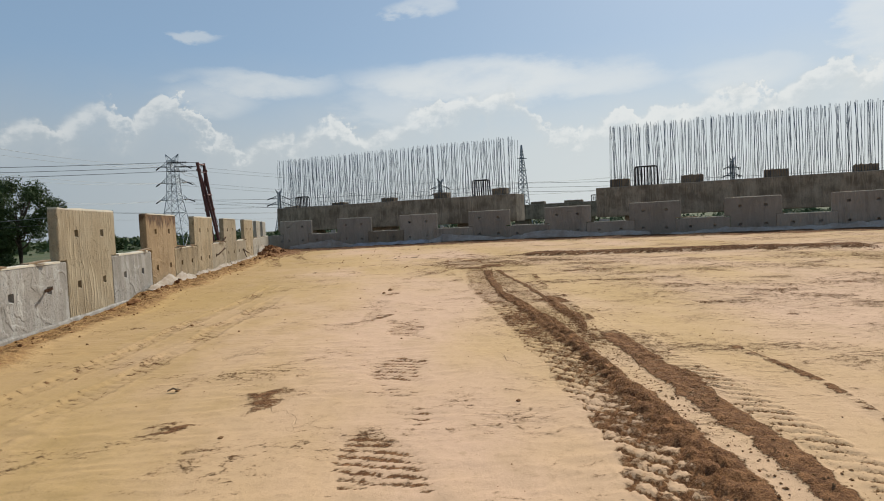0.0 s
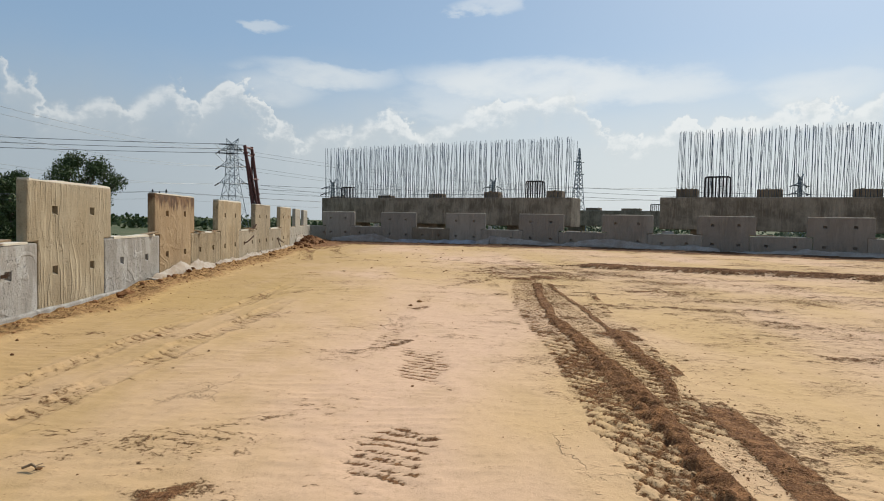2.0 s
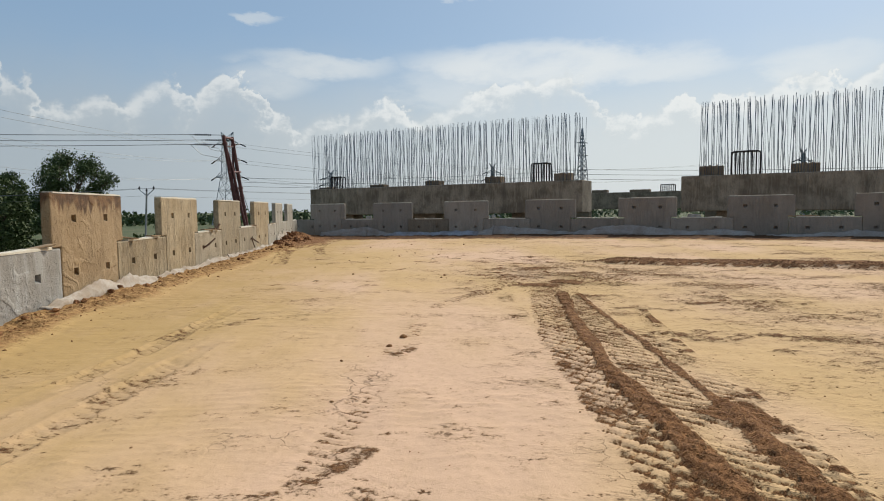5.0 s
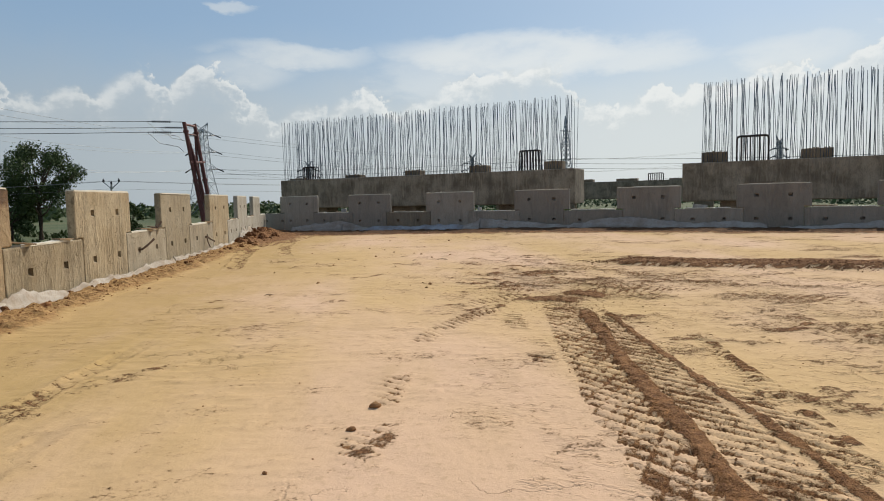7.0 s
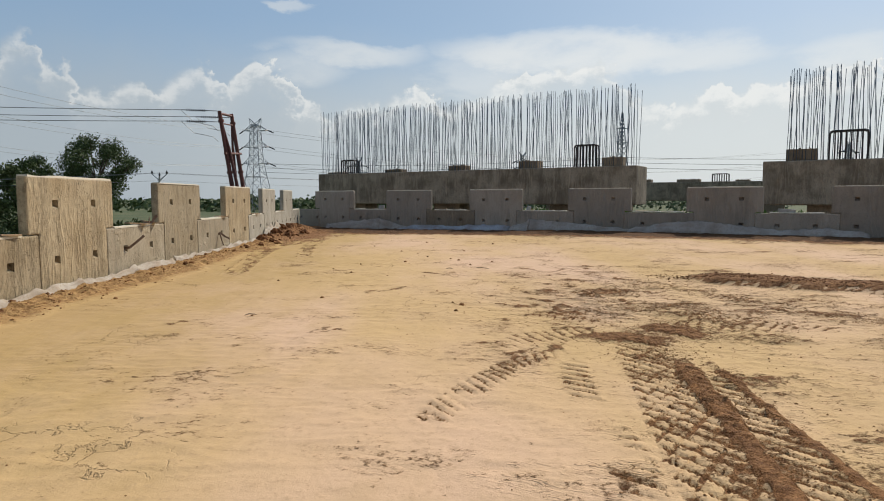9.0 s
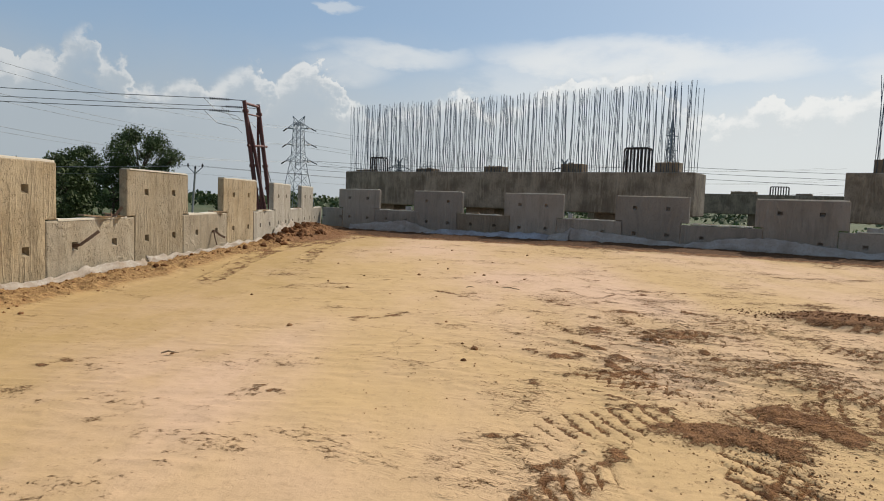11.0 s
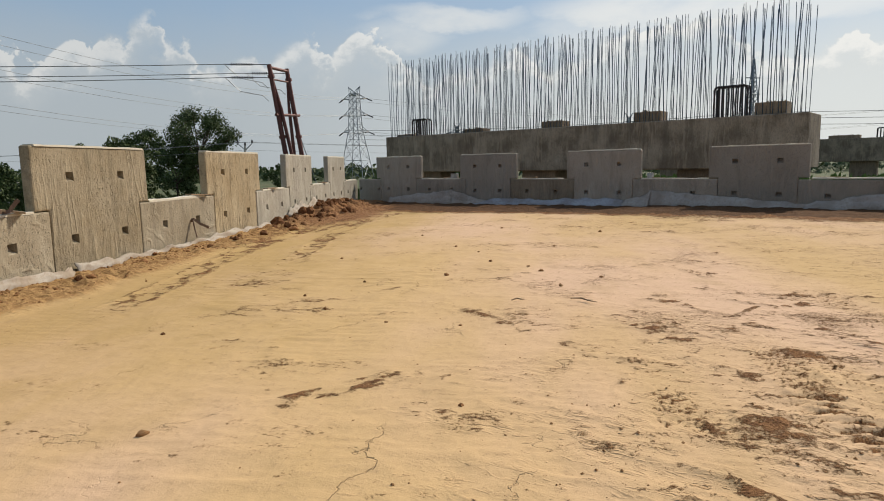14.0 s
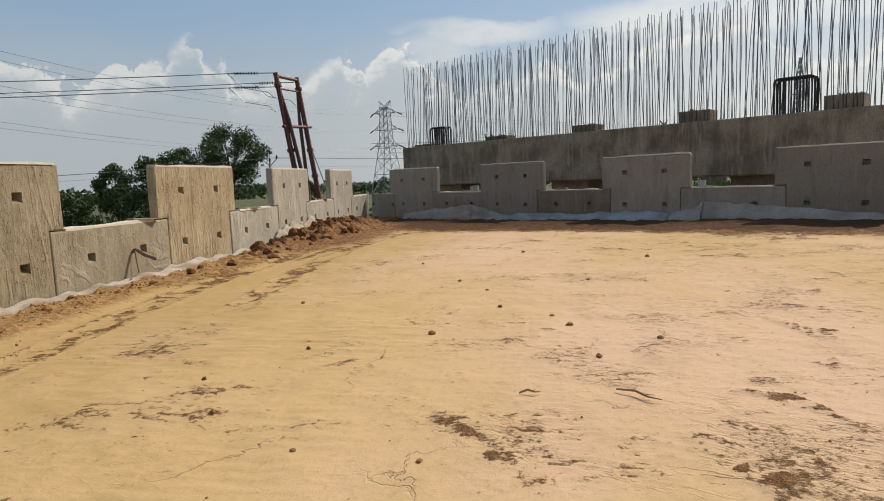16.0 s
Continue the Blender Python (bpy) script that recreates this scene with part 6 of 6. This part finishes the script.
def tree(x, y, height, spread, seed, label, mat, trunk=0.35, crown_from=0.3, leaves=5200, leaf=0.42, lobes=11, base=GZ, lobe=1.0):
    rnd = random.Random(seed)
    tr = thing("tree", label, "tree", "trees", at=pose(x, y, base))
    bm = bmesh.new()
    th = height * 0.5
    add_tube(bm, [(0, 0, -0.3), (0.1, 0, th * 0.4), (-0.15, 0.1, th * 0.75), (0.1, 0, th)], [trunk, trunk * 0.8, trunk * 0.65, trunk * 0.4], 8)
    heads = []
    for k in range(lobes):
        a = k * 2.4 + rnd.uniform(-0.4, 0.4)
        u = (k + 0.5) / lobes
        z = height * (crown_from + (0.92 - crown_from) * u)
        r = spread * 0.5 * math.sin(math.pi * (0.16 + 0.72 * u)) * rnd.uniform(0.45, 0.85)
        c = Vector((r * math.cos(a), r * math.sin(a), z))
        heads.append((c, lobe * spread * rnd.uniform(0.13, 0.22)))
        s = Vector((0, 0, min(th, z * rnd.uniform(0.5, 0.75))))
        m1 = s.lerp(c, 0.5) + Vector((0, 0, -0.06 * height * rnd.random()))
        add_tube(bm, [s, m1, c], [trunk * 0.38, trunk * 0.24, trunk * 0.08], 6)
        for j in range(3):
            d = Vector((rnd.uniform(-1, 1), rnd.uniform(-1, 1), rnd.uniform(-0.3, 0.8))) * spread * 0.13
            add_tube(bm, [m1.lerp(c, 0.6), c + d], [trunk * 0.12, trunk * 0.04], 5)
    part("trunk", bm, M_BARK, tr, smooth=True)
    verts, faces = [], []
    for k in range(leaves):
        c, r = heads[k % lobes]
        d = Vector((rnd.gauss(0, 1), rnd.gauss(0, 1), rnd.gauss(0, 0.75)))
        d = d.normalized() * r * (rnd.random() ** 0.45) * (1.0 + 0.35 * noise.noise(d.normalized() * 2.5 + c))
        p = c + d
        e1 = Vector((rnd.gauss(0, 1), rnd.gauss(0, 1), rnd.gauss(0, 1))).normalized()
        e2 = e1.cross(Vector((rnd.gauss(0, 1), rnd.gauss(0, 1), rnd.gauss(0, 1)))).normalized()
        s = leaf * rnd.uniform(0.5, 1.2)
        o = len(verts)
        verts += [p - e1 * s * 0.5, p - e1 * s * 0.1 + e2 * s * 0.3, p + e1 * s * 0.55, p - e2 * s * 0.28]
        faces.append((o, o + 1, o + 2, o + 3))
    me = bpy.data.meshes.new("crown")
    me.from_pydata([tuple(v) for v in verts], [], faces)
    me.materials.append(mat)
    part("crown", me, parent=tr)
    return tr


tree(-68.5, 140.6, 21.0, 18.5, 1, "large dark spreading tree beyond the wall", M_LEAF, 0.6, 0.40, 15000, 0.54, 24, lobe=0.72)
tree(-73, 138, 12.0, 13.0, 8, "dark bushy tree under the spreading one", M_LEAF, 0.35, 0.2, 5000, 0.7, 10)
tree(-102.5, 171.8, 18.6, 13.5, 2, "dark round-crowned tree in the field", M_LEAF, 0.5, 0.35, 6000, 0.8, 12)
tree(-61.5, 104.3, 12.3, 11.5, 3, "dense green bushy tree in the field", M_LEAF2, 0.35, 0.14, 8000, 0.6, 16)
tree(-76, 112, 12.0, 9.0, 13, "dark bushy tree in the field", M_LEAF, 0.35, 0.2, 5000, 0.6, 11)
tree(-65.8, 88.6, 6.7, 7.6, 4, "low green bushy tree in the field", M_LEAF2, 0.25, 0.1, 5000, 0.5, 12)
tree(-100, 118, 8.8, 10.0, 5, "dark bushy tree at the field's edge", M_LEAF, 0.35, 0.2, 5000, 0.7, 12)
tree(-56, 60, 9.0, 9.0, 6, "dark bushy tree at the field's edge", M_LEAF, 0.3, 0.15, 5000, 0.5, 12)
tree(-85, 92, 8.0, 11.0, 9, "dark bushy tree at the field's edge", M_LEAF, 0.3, 0.15, 5000, 0.6, 12)
tree(-46, 132, 8.0, 5.0, 7, "small thin tree in the field", M_LEAF2, 0.18, 0.3, 1600, 0.5, 8)


def woods(seed, count):
    """The far line of woods along the horizon: many ragged crowns, joined."""
    rnd = random.Random(seed)
    verts, faces = [], []
    for k in range(count):
        a = radians(rnd.uniform(-60, 55))
        d = rnd.uniform(330, 620)
        cx, cy = 6 + d * math.sin(a), 10 + d * math.cos(a)
        h, w = rnd.uniform(4, 9.5), rnd.uniform(5, 12)
        for j in range(60):
            v = Vector((rnd.gauss(0, 0.5) * w, rnd.gauss(0, 0.5) * w, 0))
            z = h * (rnd.random() ** 0.8) * max(0.25, 1 - (v.length / (1.6 * w)) ** 2)
            p = Vector((cx, cy, GZ + z)) + v
            e1 = Vector((rnd.gauss(0, 1), rnd.gauss(0, 1), rnd.gauss(0, 1))).normalized()
            e2 = e1.orthogonal().normalized()
            s = rnd.uniform(1.6, 3.2)
            o = len(verts)
            verts += [tuple(p - e1 * s * 0.5), tuple(p + e2 * s * 0.4), tuple(p + e1 * s * 0.5), tuple(p - e2 * s * 0.4)]
            faces.append((o, o + 1, o + 2, o + 3))
    me = bpy.data.meshes.new("far_woods")
    me.from_pydata(verts, [], faces)
    me.materials.append(M_LEAF)
    tagged(new("far_woods", me), "dark green line of woods on the horizon", "woods", kind="stuff")


woods(21, 330)


def scrub(name, label, n, place, hmin, hmax, mat, seed, blades=16):
    rnd = random.Random(seed)
    verts, faces = [], []
    for k in range(n):
        x, y, z = place(rnd)
        h = rnd.uniform(hmin, hmax)
        for j in range(blades):
            a = rnd.uniform(0, math.tau)
            r = rnd.random() * h * 0.5
            bx, by = x + r * math.cos(a), y + r * math.sin(a)
            tx, ty = bx + rnd.gauss(0, 0.35) * h, by + rnd.gauss(0, 0.35) * h
            hz = h * rnd.uniform(0.5, 1)
            w = h * 0.09
            o = len(verts)
            verts += [(bx - w * math.sin(a), by + w * math.cos(a), z), (bx + w * math.sin(a), by - w * math.cos(a), z), (tx + w * 0.5, ty, z + hz), (tx - w, ty, z + hz * 0.8)]
            faces.append((o, o + 1, o + 2, o + 3))
    me = bpy.data.meshes.new(name)
    me.from_pydata(verts, [], faces)
    me.materials.append(mat)
    tagged(new(name, me), label, "scrub", kind="stuff")


def west_field(rnd):
    d, a = rnd.uniform(45, 190), radians(rnd.uniform(-58, -12))
    return 6 + d * math.sin(a), 10 + d * math.cos(a), GZ


scrub("field_scrub", "green scrub and tall grass in the field", 900, west_field, 0.5, 1.9, M_LEAF2, 5, 14)

# ground between the two abutments, a green-grown embankment
bm = bmesh.new()
lo, hi = -8.0, 44.0
g = [[bm.verts.new((lo + (hi - lo) * i / 40, 5.4 + 29.5 * j / 20, -0.35 + 0.5 * noise.noise(Vector((i * 0.4, j * 0.5, 2))) - (2.2 if j in (0, 20) or i in (0, 40) else 0))) for i in range(41)] for j in range(21)]
for j in range(20):
    for i in range(40):
        bm.faces.new((g[j][i], g[j][i + 1], g[j + 1][i + 1], g[j + 1][i]))
ob = part("ground_bank", bm, M_FIELD, at=far_pose(0, 0), smooth=True)
tagged(ob, "rough grassy ground between the abutments", "bank", kind="structure")


def bank_place(rnd):
    m = far_pose(rnd.uniform(-6, 40), rnd.uniform(6.5, 33))
    return m.translation.x, m.translation.y, -0.4


scrub("bank_grass", "bright green grass between the abutments", 900, bank_place, 0.3, 0.95, M_GRASS, 6, 14)

# a road and a parked white car in the distance
bm = bmesh.new()
add_box(bm, (-120, -3.2, -0.2), (120, 3.2, 0.06), 0.0)
tagged(part("road", bm, M_ROAD, at=pose(-60, 92, GZ + 0.2, 0, 0, 14)), "narrow asphalt road crossing the fields", "road", kind="structure")


def car(x, y, turn, label):
    c = thing("car", label, "car", "parked cars", at=pose(x, y, GZ + 0.28, 0, 0, turn))
    bm = bmesh.new()
    prof = [(-2.0, 0.35), (-2.05, 0.75), (-1.9, 0.95), (-1.2, 1.0), (-0.6, 1.45), (0.9, 1.48), (1.6, 1.05), (2.0, 0.95), (2.05, 0.6), (2.0, 0.35)]
    l = [bm.verts.new((px, -0.8 + (0.14 if pz > 1.2 else 0), pz)) for px, pz in prof]
    r = [bm.verts.new((px, 0.8 - (0.14 if pz > 1.2 else 0), pz)) for px, pz in prof]
    n = len(prof)
    for k in range(n):
        j = (k + 1) % n
        bm.faces.new((l[k], l[j], r[j], r[k]))
    bm.faces.new(l[::-1])
    bm.faces.new(r)
    bmesh.ops.recalc_face_normals(bm, faces=bm.faces)
    part("body", bm, M_WHITE, c)
    for sy in (-1, 1):
        bm = bmesh.new()
        add_box(bm, (-0.85, sy * 0.79 - 0.02, 1.02), (1.2, sy * 0.79 + 0.02, 1.36), 0.01)
        part("side_window", bm, M_GLASS, c)
        for px in (-1.25, 1.3):
            bm = bmesh.new()
            add_rod(bm, (px, sy * 0.70, 0.32), (px, sy * 0.85, 0.32), 0.32, None, 14)
            part("wheel", bm, M_TYRE, c)


car(-62.6, 92.3, 14, "white car parked on the far road")
car(-9.5, 60.0, 40, "white car parked below the embankment")


def hut(x, y, w, d, h, turn):
    b = thing("house", "small pale flat-roofed house among the trees", "house", at=pose(x, y, GZ, 0, 0, turn))
    bm = bmesh.new()
    add_box(bm, (-w / 2, -d / 2, -0.2), (w / 2, d / 2, h), 0.03)
    part("wall", bm, M_PALE, b)
    bm = bmesh.new()
    add_box(bm, (-w / 2 - 0.3, -d / 2 - 0.3, h), (w / 2 + 0.3, d / 2 + 0.3, h + 0.25), 0.03)
    part("roof", bm, M_GREY, b)
    for k in (-0.25, 0.25):
        bm = bmesh.new()
        add_box(bm, (k * w - 0.5, -d / 2 - 0.03, h * 0.4), (k * w + 0.5, -d / 2 + 0.05, h * 0.75), 0.01)
        part("window", bm, M_GLASS, b)


hut(-118, 140, 9, 7, 4.5, 30)
hut(-175, 190, 12, 8, 6.5, 20)
